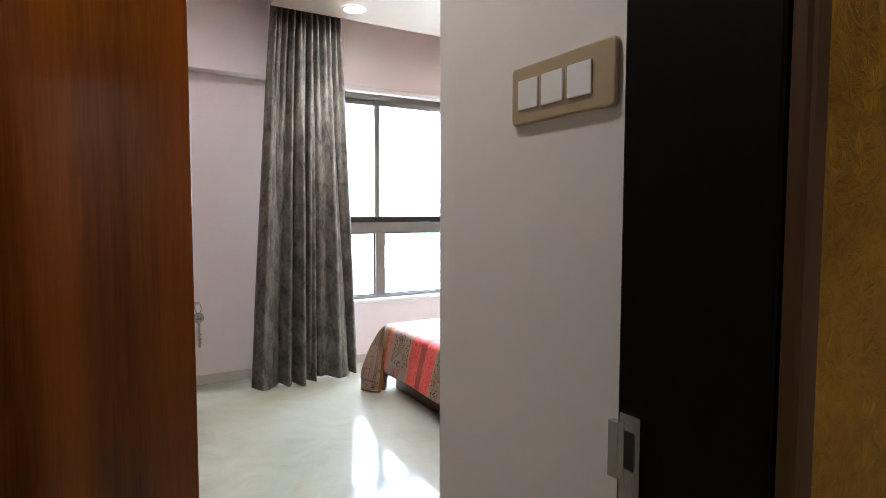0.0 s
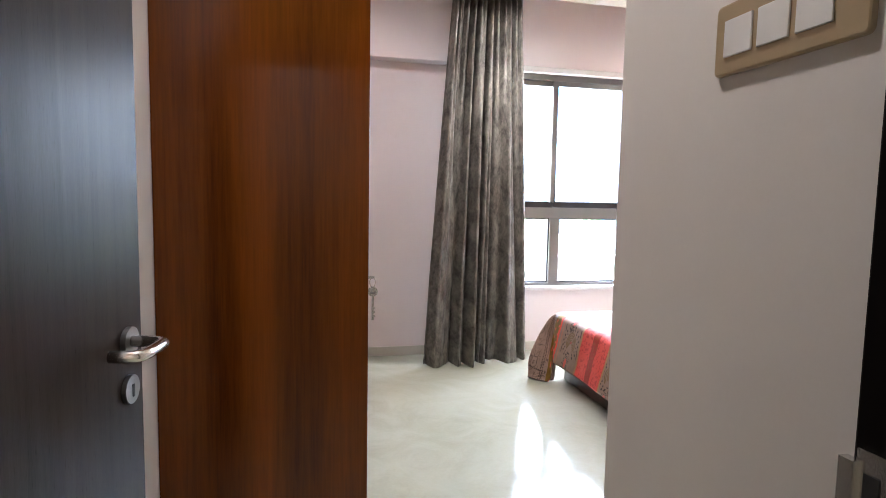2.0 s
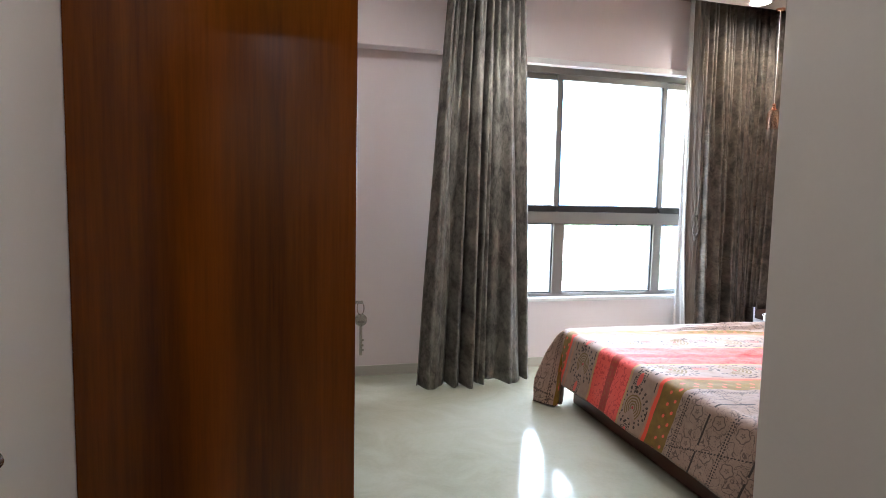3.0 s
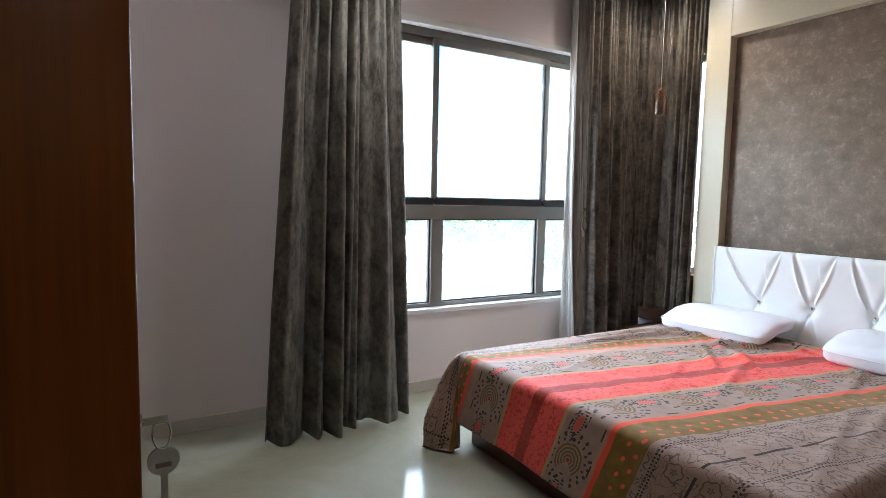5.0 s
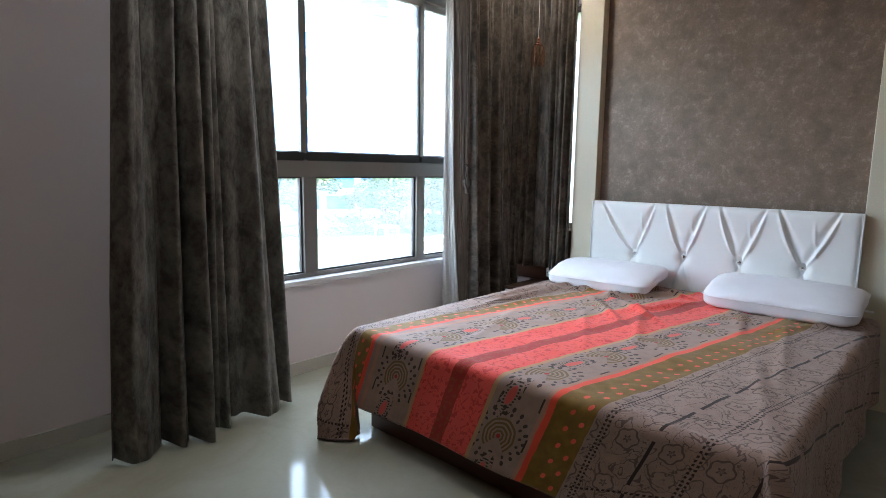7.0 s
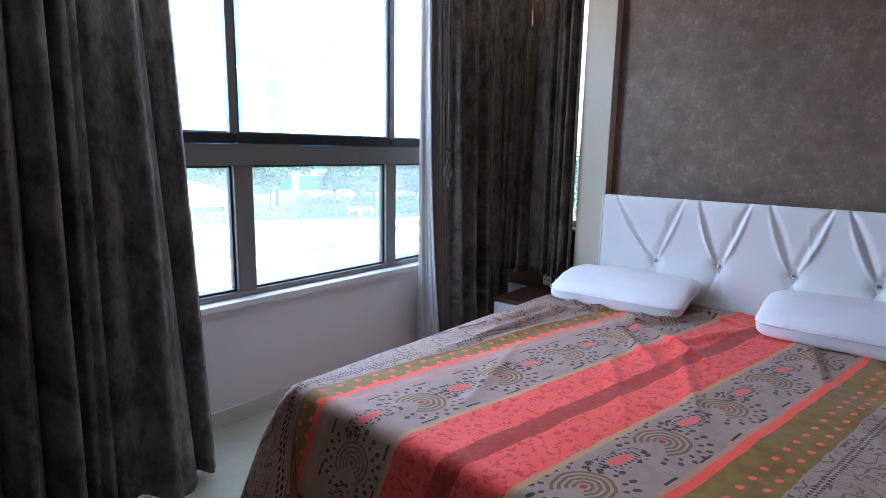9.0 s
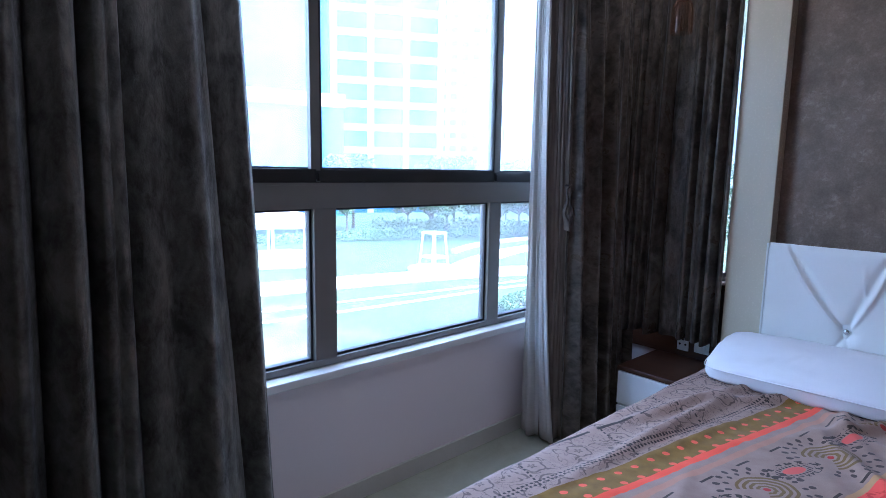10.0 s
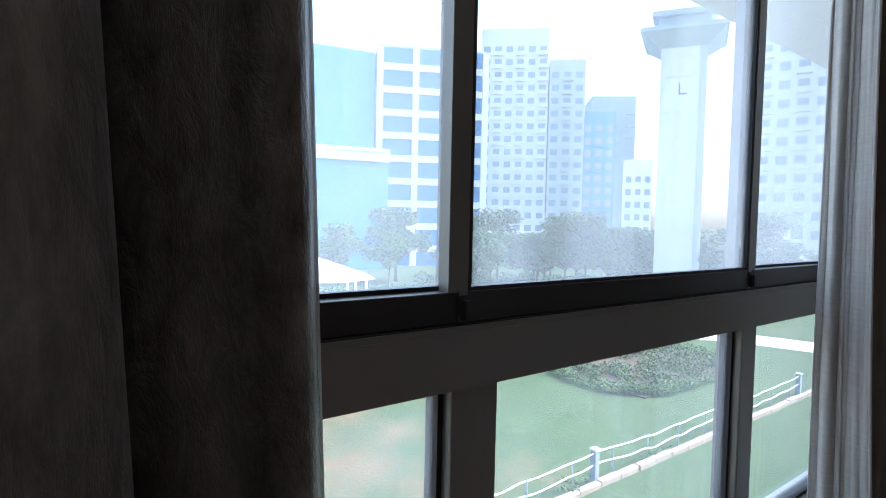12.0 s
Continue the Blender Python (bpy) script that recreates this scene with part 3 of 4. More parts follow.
def curtain(name, label, top, bottom, z_top, z_bot, folds, amp, material, seed, hem=0.015, group="", nu=220, nv=48, seams=(), power=0.85, parent=None):
    """A hanging cloth between two plan lines, gathered tightly at its head and opening into soft folds."""
    (tx0, ty0), (tx1, ty1) = top
    (bx0, by0), (bx1, by1) = bottom
    rnd = random.Random(seed)
    ph = [rnd.uniform(0, math.tau) for _ in range(6)]
    wid = math.hypot(bx1 - bx0, by1 - by0)
    nx, ny = (by1 - by0) / wid, -(bx1 - bx0) / wid

    def place(u, v):
        w = u + 0.026 * v * math.sin(1.3 * math.tau * u + ph[4]) + 0.042 * math.sin(1.7 * math.tau * u + ph[0]) + 0.020 * math.sin(4.3 * math.tau * u + ph[1] + 0.8 * v)
        spread = v ** power
        x = (tx0 + (tx1 - tx0) * u) * (1 - spread) + (bx0 + (bx1 - bx0) * u) * spread
        y = (ty0 + (ty1 - ty0) * u) * (1 - spread) + (by0 + (by1 - by0) * u) * spread
        main = 2.0 * abs(math.sin(folds * math.pi * w + 0.30 * math.sin(2.2 * v + ph[2]))) ** 0.75 - 1.0
        fine = math.sin(folds * 1.73 * math.tau * w + ph[3] + 1.1 * v)
        tight = math.sin(folds * 2.0 * math.tau * u + ph[4])
        a = amp * (0.45 + 0.75 * v)
        d = a * (main * (0.66 + 0.34 * math.sin(2.6 * math.tau * u + ph[5] + 0.9 * v)) + 0.22 * fine) + amp * 0.35 * tight * max(0.0, 1 - 2.2 * v)
        d += 0.007 * noise.noise(Vector((u * 11, v * 6, seed)))
        d *= min(1.0, 0.25 + 9.0 * min(u, 1 - u))
        z = z_top + (z_bot - z_top) * v + hem * 0.4 * (1 - main) * v ** 8
        return x + nx * d, y + ny * d, z

    length = wid * 1.35
    cloth = grid(place, nu, nv, lambda u, v: (u * length, (1 - v) * (z_top - z_bot)))
    ob = part(name, cloth, material, parent, label, True) if parent else solid(name, cloth, material, label, "curtain", group=group, smooth=True)
    thick = ob.modifiers.new("cloth", "SOLIDIFY")
    thick.thickness = 0.004
    for u in seams:
        part("seam", tube([Vector(place(u, k / 40)) + Vector((nx, ny, 0)) * 0.004 for k in range(41)], 0.0035, 6), material, ob, smooth=True)
    return ob


curtain("curtain", "long grey-taupe crushed velvet curtain gathered beside the window", ((1.47, 4.17), (1.982, 4.203)), ((1.28, 4.14), (2.101, 4.203)), CEIL - 0.01, 0.008, 6.0, 0.086, M_VELVET, 3, group="velvet curtains")
brown = curtain("curtain", "brown-grey crushed velvet curtain reaching the floor in the corner", ((3.45, 4.27), (4.00, 4.29)), ((3.50, 4.25), (4.02, 4.27)), CEIL - 0.01, 0.010, 8.0, 0.078, M_VELVET_GOLD, 11, group="velvet curtains")
curtain("curtain", "short brown crushed velvet curtain over the side window", ((3.975, 4.36), (4.035, 3.808)), ((3.975, 4.36), (4.035, 3.808)), CEIL - 0.01, 0.475, 7.0, 0.056, M_VELVET_GOLD, 17, group="velvet curtains")
lining = curtain("curtain_lining", "off-white thin curtain lining hanging at the window edge", ((3.47, 4.43), (3.92, 4.42)), ((3.49, 4.42), (3.94, 4.41)), CEIL - 0.01, 0.02, 6.5, 0.028, M_LINING, 23, seams=(0.004,))
curtain("front_fold", "off-white hemmed front edge folded towards the room", ((3.462, 4.447), (3.418, 4.342)), ((3.450, 4.440), (3.462, 4.262)), CEIL - 0.01, 0.02, 1.6, 0.016, M_LINING, 29, nu=60, seams=(0.02, 0.5, 0.985), power=3.2, parent=lining)
curtain("backing", "dull taupe cloth backing", ((3.424, 4.350), (3.478, 4.262)), ((3.455, 4.345), (3.520, 4.262)), CEIL - 0.01, 0.02, 1.2, 0.008, M_BACKING, 31, nu=40, parent=brown)

# bed
bed = thing("bed", "double bed with a dark wooden base and mattress", "bed", 3.1, 2.92, 0)
part("base", box(2.20, 3.98, 2.16, 3.70, 0.0, 0.29, 0.006), M_BEDWOOD, bed, "dark reddish wooden bed base")
part("mattress", box(2.17, 3.99, 2.135, 3.69, 0.291, 0.462, 0.03, 3), M_PILLOW, bed)
HY0, HY1, HZ0, HZ1, HX = 2.19, 3.632, 0.30, 0.968, 4.012
BUTTONS = [(3.330, 0.650, 0.230, 0.122), (3.030, 0.662, 0.117, 0.113), (2.726, 0.662, 0.122, 0.119), (2.426, 0.668, 0.131, 0.147)]


def pleat(k, side, w):
    """A pinched fold: a shadowed hollow beside a narrow raised lip, widest half way up."""
    return -0.012 * math.exp(-((k + side * 0.012 * w) / (0.010 + 0.012 * w)) ** 2) + 0.015 * w * math.exp(-((k - side * 0.010 * w) / (0.005 + 0.006 * w)) ** 2)


def headboard_place(u, v):
    y, z = HY0 + (HY1 - HY0) * u, HZ0 + (HZ1 - HZ0) * v
    d = 0.0
    for yb, zb, run_far, run_near in BUTTONS:
        d -= 0.024 * math.exp(-((y - yb) ** 2 + (z - zb) ** 2) / 0.0014)
        for side, run in ((1, run_far), (-1, run_near)):
            h = (z - zb) / (HZ1 - zb)
            if h > 0:
                k = y - yb - side * run * (h ** 0.85)
                d += pleat(k, side, 0.35 + 0.65 * math.sin(math.pi * min(h * 1.05, 1.0)))
            else:
                k = y - yb + side * run * h * 0.75
                d += 0.7 * pleat(k, side, 0.5 * math.exp(h * 3.0))
        k = y - (yb - 0.050) - 0.12 * (z - 0.8)
        if 0.72 < z < 0.92:
            d += 0.006 * math.exp(-(k / 0.008) ** 2) * math.sin(math.pi * (z - 0.72) / 0.20)
    edge = min(u, 1 - u) * (HY1 - HY0), (1 - v) * (HZ1 - HZ0)
    d -= 0.022 * math.exp(-edge[0] / 0.012) + 0.022 * math.exp(-edge[1] / 0.012)
    d += 0.0015 * noise.noise(Vector((y * 9, z * 9, 4.0)))
    return HX - d - 0.008, y, z


head = thing("headboard", "white leatherette headboard with buttoned diagonal pleats", "headboard", 4.03, 2.91, 0)
part("cushion", grid(headboard_place, 480, 130), M_LEATHER, head, smooth=True)
part("backing", box(4.03, 4.048, HY0, HY1, 0.0, HZ1 - 0.004, 0.003), M_LEATHER, head)
for y0, y1 in ((HY0 - 0.001, HY0 + 0.006), (HY1 - 0.006, HY1 + 0.001)):
    part("side_band", box(4.012, 4.034, y0, y1, HZ0, HZ1 - 0.004), M_LEATHER, head)
for yb, zb, _, _ in BUTTONS:
    bm = bmesh.new()
    bmesh.ops.create_uvsphere(bm, u_segments=14, v_segments=8, radius=0.011, matrix=Matrix.Translation((4.022, yb, zb)) @ Matrix.Diagonal((0.6, 1, 1, 1)))
    part("button", bm, M_CHROME, head, "small shiny upholstery button", smooth=True)

# bedspread: s runs from the foot (negative hangs down) to the head, t across from the near side
BX, BY0, BY1, BZ = 2.150, 2.115, 3.70, 0.474
DROP_FOOT, DROP_NEAR, DROP_FAR = 0.365, 0.41, 0.39


def hang(d, r=0.035):
    """Out and down for a cloth that runs d past an edge."""
    if d <= 0:
        return 0.0, 0.0
    a = min(d / r, math.pi / 2)
    return r * math.sin(a), r * (1 - math.cos(a)) + max(0.0, d - r * math.pi / 2)


def spread_place(u, v):
    s = -DROP_FOOT + u * (1.80 + DROP_FOOT)
    t = -DROP_NEAR + v * (BY1 - BY0 + DROP_NEAR + DROP_FAR)
    a = -s
    over_far, over_near = t - (BY1 - BY0), -t
    b = max(over_far, over_near)
    sign = 1 if over_far > over_near else -1
    x = BX + max(s, 0.0)
    y = BY0 + min(max(t, 0.0), BY1 - BY0)
    z = BZ
    if a > 0 and b > 0:
        lo, hi = min(a, b), max(a, b)
        out, down = hang(hi)
        z -= down + (0.30 * lo + 0.11 * min(lo / 0.07, 1.0) * hi / 0.37 if sign > 0 else -0.10 * lo)
        fx, fy = (out, 0.0) if a > b else (0.0, out)
        flare = (0.18 * math.sin(min(lo / 0.24, 1.0) * math.pi / 2) if sign > 0 else 0.40 * lo)
        x -= fx + flare * (0.90 if sign > 0 else 0.6)
        y += sign * (fy + flare * (0.30 if sign > 0 else 0.6))
        if sign > 0:
            y -= 0.42 * max(0.0, BZ - z - 0.14) * min(lo / 0.05, 1.0) * max(0.0, 1 - lo / 0.20)
    else:
        out, down = hang(a)
        x -= out + (0.02 * math.sin(t * 9.0) * min(a, 0.3) if a > 0 else 0)
        z -= down
        out, down = hang(b)
        y += sign * (out + (0.05 + 0.05 * math.sin(s * 11.0)) * max(b, 0.0) * 0.8)
        z -= down
    if a <= 0 and b <= 0:
        n = noise.noise(Vector((s * 3.0, t * 3.0, 2.0)))
        z += 0.006 * n + 0.005 * noise.noise(Vector((s * 6, t * 10, 7.0))) + 0.0022 * noise.noise(Vector((s * 17, t * 24, 3.0)))
        ridge = 0.0
        for s0, t0, ln, ang, h in ((1.15, 1.47, 0.30, -0.25, 0.018), (1.42, 1.28, 0.22, -0.6, 0.014), (1.45, 0.98, 0.30, -0.5, 0.016), (1.30, 0.80, 0.26, -0.4, 0.010), (1.62, 0.60, 0.2, 0.5, 0.012), (1.55, 1.12, 0.25, 0.15, 0.014), (1.68, 0.95, 0.2, 1.2, 0.012), (0.95, 1.35, 0.25, -0.15, 0.008), (0.7, 0.9, 0.3, 0.5, 0.005), (1.38, 0.45, 0.3, 0.25, 0.008), (1.5, 0.12, 0.25, -0.5, 0.012), (1.66, 0.03, 0.15, 0.9, 0.016), (1.05, 0.20, 0.5, 0.2, 0.006), (0.95, 1.43, 0.45, -0.06, 0.015), (1.15, 0.86, 0.22, 0.9, 0.010), (1.05, 0.98, 0.25, 0.75, 0.009), (1.30, 1.08, 0.2, 0.6, 0.009), (0.85, 0.72, 0.3, 0.4, 0.007), (0.45, 1.20, 0.3, 0.3, 0.005), (0.5, 0.15, 0.4, 0.3, 0.005)):
            ds, dt = s - s0, t - t0
            p, q = ds * math.cos(ang) + dt * math.sin(ang), -ds * math.sin(ang) + dt * math.cos(ang)
            ridge += h * math.exp(-(p / ln) ** 2 - (q / 0.022) ** 2)
        z += ridge * 1.8
    else:
        k = noise.noise(Vector((s * 7, t * 7, 1.0)))
        x += 0.008 * k
        y += 0.006 * k
    return x, y, max(z, 0.008 + 0.004 * (u + v))


def spread_print(u, v):
    """The print lies askew: its stripes drift towards the near side at the head."""
    s = -DROP_FOOT + u * (1.80 + DROP_FOOT)
    t = -DROP_NEAR + v * (BY1 - BY0 + DROP_NEAR + DROP_FAR)
    return s, t + (0.185 if s > 0 else 0.40) * s


spread = solid("bedspread", grid(spread_place, 170, 190, spread_print), M_BEDSPREAD, "coral, olive and mauve block-printed cotton bedspread draped over the bed", "bedspread", smooth=True)
thick = spread.modifiers.new("cloth", "SOLIDIFY")
thick.thickness, thick.offset = 0.003, 1.0
for line in ([(0.0, k / 120) for k in range(121)], [(k / 80, 1.0) for k in range(81)], [(k / 80, 0.0) for k in range(81)]):
    part("hem", tube([spread_place(u, v) for u, v in line], 0.0032, 6), M_HEM, spread, "dark brown stitched hem", smooth=True)


def pillow(x, y, w, d, h, turn, tilt, label):
    def place(u, v):
        th, ph = (u - 0.5) * math.tau, (v - 0.5) * math.pi
        ct, st, cp, sp = math.cos(th), math.sin(th), math.cos(ph), math.sin(ph)
        rim, swell = (abs(ct) ** 9 + abs(st) ** 9) ** (-1 / 9), (abs(cp) ** 4.2 + abs(sp) ** 4.2) ** (-1 / 4.2)
        cx, cy, cz = ct * rim * cp * swell, st * rim * cp * swell, sp * swell
        sag = 0.010 * math.cos(cx * 3.2) + 0.005 * noise.noise(Vector((cx * 3, cy * 4, w))) + 0.0035 * noise.noise(Vector((cx * 5, cy * 13, w * 3)))
        pinch = 1 - 0.30 * (cx * cx * cy * cy)
        return cx * d / 2, cy * w / 2, cz * h / 2 * pinch + sag
    bm = grid(place, 96, 40)
    bmesh.ops.remove_doubles(bm, verts=bm.verts, dist=0.0004)
    th = thing("pillow", label, "pillow", x, y, BZ, group="pillows on the bed")
    case = part("pillowcase", bm, M_PILLOW, th, smooth=True)
    seam = part("seam", tube([(d / 2 * 1.004 * math.copysign(abs(math.cos(a)) ** 0.2, math.cos(a)), w / 2 * 1.004 * math.copysign(abs(math.sin(a)) ** 0.2, math.sin(a)), 0.010) for a in [k * math.tau / 80 for k in range(80)]], 0.0022, 6, True), M_PILLOW, th, smooth=True)
    for ob in (case, seam):
        ob.matrix_parent_inverse = Matrix.Identity(4)
        ob.matrix_basis = pose(0, 0, h / 2 + 0.026, 0, tilt, turn)
    return th


pillow(3.765, 3.375, 0.62, 0.41, 0.100, 4, -8, "white cotton foam pillow lying against the headboard")
tagged_pillow = pillow(3.800, 2.455, 0.66, 0.40, 0.118, 1, -8, "thick white cotton pillow with a small side tag")
part("tag", box(3.80, 3.83, 2.095, 2.128, 0.535, 0.539, 0.001), M_PILLOW, tagged_pillow, "small white fabric tag")

# nightstand and wall fittings by the bed
stand = thing("nightstand", "low white two-drawer nightstand with a dark wooden top", "nightstand", 3.9, 4.0, 0)
part("carcass", box(3.76, 4.128, 3.815, 4.125, 0.0, 0.340, 0.003), M_WHITE_LACQUER, stand)
part("top", box(3.745, 4.128, 3.81, 4.13, 0.341, 0.362, 0.003), M_TABLEWOOD, stand, "dark brown wooden top")
for z0, z1 in ((0.03, 0.175), (0.185, 0.338)):
    part("drawer_front", box(3.742, 3.759, 3.818, 4.122, z0, z1, 0.003), M_WHITE_LACQUER, stand, "glossy white drawer front")
# the dark panel also stands for the shadow under the side curtain
part("back_panel", box(4.105, 4.128, 3.81, 4.30, 0.364, 0.74, 0.002), M_TABLEWOOD, stand, "dark wooden back panel, also standing for the shadow there")


def fitting(y0, y1, z0, z1, label, kind):
    t = thing("wall_socket", label, "socket", 4.10, (y0 + y1) / 2, z0)
    plate = part("plate", box(4.096, 4.1045, y0, y1, z0, z1, 0.003), M_WHITE_PLASTIC, t)
    if kind == "socket":
        for dy, dz in ((0, 0.018), (-0.014, -0.006), (0.014, -0.006)):
            yc, zc = (y0 + y1) / 2 + dy, (z0 + z1) / 2 + dz
            part("pin_hole", cyl((4.0950, yc, zc), (4.0958, yc, zc), 0.0055, n=12), M_RUBBER, plate)
    else:
        part("rocker", box(4.090, 4.0955, y0 + 0.014, y1 - 0.014, z0 + 0.016, z1 - 0.016, 0.002), M_WHITE_PLASTIC, t)


fitting(3.962, 4.018, 0.395, 0.470, "white plastic wall socket over the nightstand", "socket")
fitting(3.865, 3.935, 0.400, 0.475, "white plastic wall switch over the nightstand", "switch")

# switch plate in the passage
sw = thing("switch_plate", "champagne plastic switch plate with three white rockers", "light switch", 1.015, 0.69, 1.40)
bm = box(1.0125, 1.0195, 0.571, 0.788, 1.404, 1.494)
bmesh.ops.bevel(bm, geom=[e for e in bm.edges if abs(e.verts[0].co.x - e.verts[1].co.x) > 0.004], offset=0.008, segments=4, profile=0.5, affect="EDGES")
bmesh.ops.bevel(bm, geom=[e for e in bm.edges if max(v.co.x for v in e.verts) < 1.013], offset=0.003, segments=2, profile=0.5, affect="EDGES")
part("plate", bm, M_BEIGE, sw)
for k in range(3):
    y1 = 0.769 - k * 0.0555
    part("rocker", box(1.0098, 1.0128, y1 - 0.0465, y1, 1.426, 1.472, 0.0012), M_WHITE_PLASTIC, sw, "white rocker switch")

# tie-back hook strap
def strap_place(u, v):
    """A limp loop: down one side and up the other, twisted and pinched at its foot."""
    a = u * math.tau
    w = (v - 0.5) * (0.030 - 0.012 * math.cos(a))
    z = 1.095 + 0.095 * math.cos(a) + 0.006 * math.sin(a * 5)
    side = math.sin(a) * (0.016 + 0.007 * math.sin(z * 60))
    twist = 0.9 * math.sin(a * 0.5) + 0.5
    return 3.440 + side + w * math.cos(twist), 4.222 - 0.4 * side + w * math.sin(twist) * 0.8, z + 0.1 * w


strap = solid("curtain_tieback", grid(strap_place, 48, 4, lambda u, v: (u * 0.4, v * 0.03)), M_STRAP, "limp brown velvet tie-back loop hanging on the curtain", "tie-back", smooth=True)
thick = strap.modifiers.new("cloth", "SOLIDIFY")
thick.thickness = 0.005
part("hook", tube([(3.452, 4.250, 1.187), (3.440, 4.228, 1.188), (3.438, 4.222, 1.178)], 0.004, 8), M_FRAME, strap)

# pendant
PX, PY = 3.86, 3.992
pend = thing("pendant_lamp", "small rose-copper and glass pendant lamp on a thin cord", "pendant lamp", PX, PY, FALSE)
part("cord", cyl((PX, PY, 2.015), (PX, PY, FALSE - 0.02), 0.0016, n=8), M_WHITE_PLASTIC, pend)
part("ceiling_cap", cyl((PX, PY, FALSE - 0.022), (PX, PY, FALSE), 0.03, n=24), M_COPPER, pend)
bm = bmesh.new()
bmesh.ops.create_uvsphere(bm, u_segments=14, v_segments=8, radius=0.013, matrix=Matrix.Translation((PX, PY, 2.002)))
add_cyl(bm, (PX, PY, 1.975), (PX, PY, 1.996), 0.018, 0.009)
add_cyl(bm, (PX, PY, 1.965), (PX, PY, 1.975), 0.026, 0.020)
part("holder", bm, M_COPPER, pend, "polished copper holder", smooth=True)


def lathe(rows, cx, cy, n=28):
    return grid(lambda u, v: (cx + rows[round(v * (len(rows) - 1))][0] * math.cos(u * math.tau), cy + rows[round(v * (len(rows) - 1))][0] * math.sin(u * math.tau), rows[round(v * (len(rows) - 1))][1]), n, len(rows) - 1)


def amber_material():
    m = Mat("copper_tinted_glass", 0.05)
    t = m.t
    tr, gl, lw, mx = (t.nodes.new("ShaderNode" + k) for k in ("BsdfTransparent", "BsdfGlossy", "LayerWeight", "MixShader"))
    tr.inputs[0].default_value, gl.inputs[0].default_value, gl.inputs["Roughness"].default_value = (0.93, 0.78, 0.70, 1), (0.95, 0.68, 0.55, 1), 0.05
    fac = Val(t, lw.outputs["Facing"]).op("POWER", 2.5) * 0.75 + 0.10
    t.links.new(fac.socket, mx.inputs[0]), t.links.new(tr.outputs[0], mx.inputs[1]), t.links.new(gl.outputs[0], mx.inputs[2])
    t.links.new(mx.outputs[0], t.nodes["Material Output"].inputs[0])
    return m.m


M_AMBER = amber_material()
part("shade", lathe([(0.012, 1.966), (0.030, 1.960), (0.040, 1.945), (0.043, 1.920), (0.044, 1.870), (0.044, 1.832)], PX, PY), M_AMBER, pend, "copper-tinted glass shade", smooth=True)
part("bulb", lathe([(0.010, 1.955), (0.012, 1.920), (0.024, 1.885), (0.027, 1.860), (0.022, 1.832), (0.010, 1.817), (0.001, 1.813)], PX, PY), M_CLEAR, pend, "clear glass bulb", smooth=True)


# ceiling lights
def downlight(x, y, z):
    t = thing("ceiling_light", "round white recessed ceiling downlight, switched on", "ceiling light", x, y, z, group="ceiling downlights")
    part("ring", lathe([(0.062, z - 0.001), (0.063, z - 0.006), (0.068, z - 0.008), (0.078, z - 0.006), (0.080, z - 0.001)], x, y, 40), M_WHITE_PLASTIC, t, smooth=True)
    part("diffuser", cyl((x, y, z - 0.005), (x, y, z - 0.001), 0.0625, n=40), M_LAMP, t, "glowing white diffuser")


downlight(1.94, 3.80, FALSE)
downlight(3.62, 3.92, FALSE)
# added fitting, out of view, for the lamp that brightens the left wall
downlight(0.98, 3.33, CEIL)
# added fitting over the passage, for its unseen fill
downlight(0.52, 1.05, CEIL)
downlight(0.30, -2.50, CEIL)

# ---- outdoors ----
GZ = -5.5


def ground_material():
    m = Mat("lawn_and_bare_soil", 0.9, spec=0.2)
    pos = m.place()
    x, y, _ = m.axes(pos)
    broad, patch, fine = m.noise(pos, 0.10, 4), m.noise(pos, 0.6, 6, 0.65), m.noise(pos, 9, 4)
    grass = m.ramp(patch * 0.5 + fine * 0.5, (0.3, (0.026, 0.052, 0.020)), (0.7, (0.056, 0.092, 0.036)))
    soil = m.ramp(fine * 0.6 + patch * 0.4, (0.3, (0.085, 0.056, 0.033)), (0.7, (0.165, 0.115, 0.070)))
    bare = ((x * -0.11 + 1.75) + (patch - 0.5) * 2.6 + (broad - 0.5)).soft(0.2, 1.0)
    m.colour(m.mix(bare * 0.8, grass, soil))
    m.bump(fine, 0.6, 0.05)
    return m.m


M_GROUND = ground_material()
M_PAVE = mottled("pale_paving", (0.50, 0.48, 0.44), (0.62, 0.60, 0.55), 0.8, 0.8, bump=0.3, fine=30)
M_KERB = mottled("reddish_kerb_stone", (0.24, 0.18, 0.14), (0.38, 0.31, 0.26), 2.5, 0.85, bump=0.4, fine=40)
M_SOIL = mottled("dark_damp_soil", (0.050, 0.036, 0.026), (0.095, 0.070, 0.050), 2.0, 0.95, bump=0.5, fine=40)
M_STONE = mottled("white_stone_edging", (0.58, 0.56, 0.52), (0.70, 0.68, 0.64), 3, 0.8)
M_POST = mottled("grey_blue_painted_post", (0.20, 0.24, 0.30), (0.27, 0.31, 0.37), 4, 0.6)
M_ROPE = mottled("white_rope", (0.66, 0.66, 0.64), (0.76, 0.76, 0.74), 20, 0.8)
M_WHITE_CLADDING = mottled("white_facade_cladding", (0.70, 0.71, 0.71), (0.78, 0.78, 0.78), 0.2, 0.6, bump=0.1, fine=4)
M_PALE_RENDER = mottled("pale_cream_render", (0.70, 0.68, 0.65), (0.78, 0.77, 0.74), 0.15, 0.8, bump=0.1, fine=4)
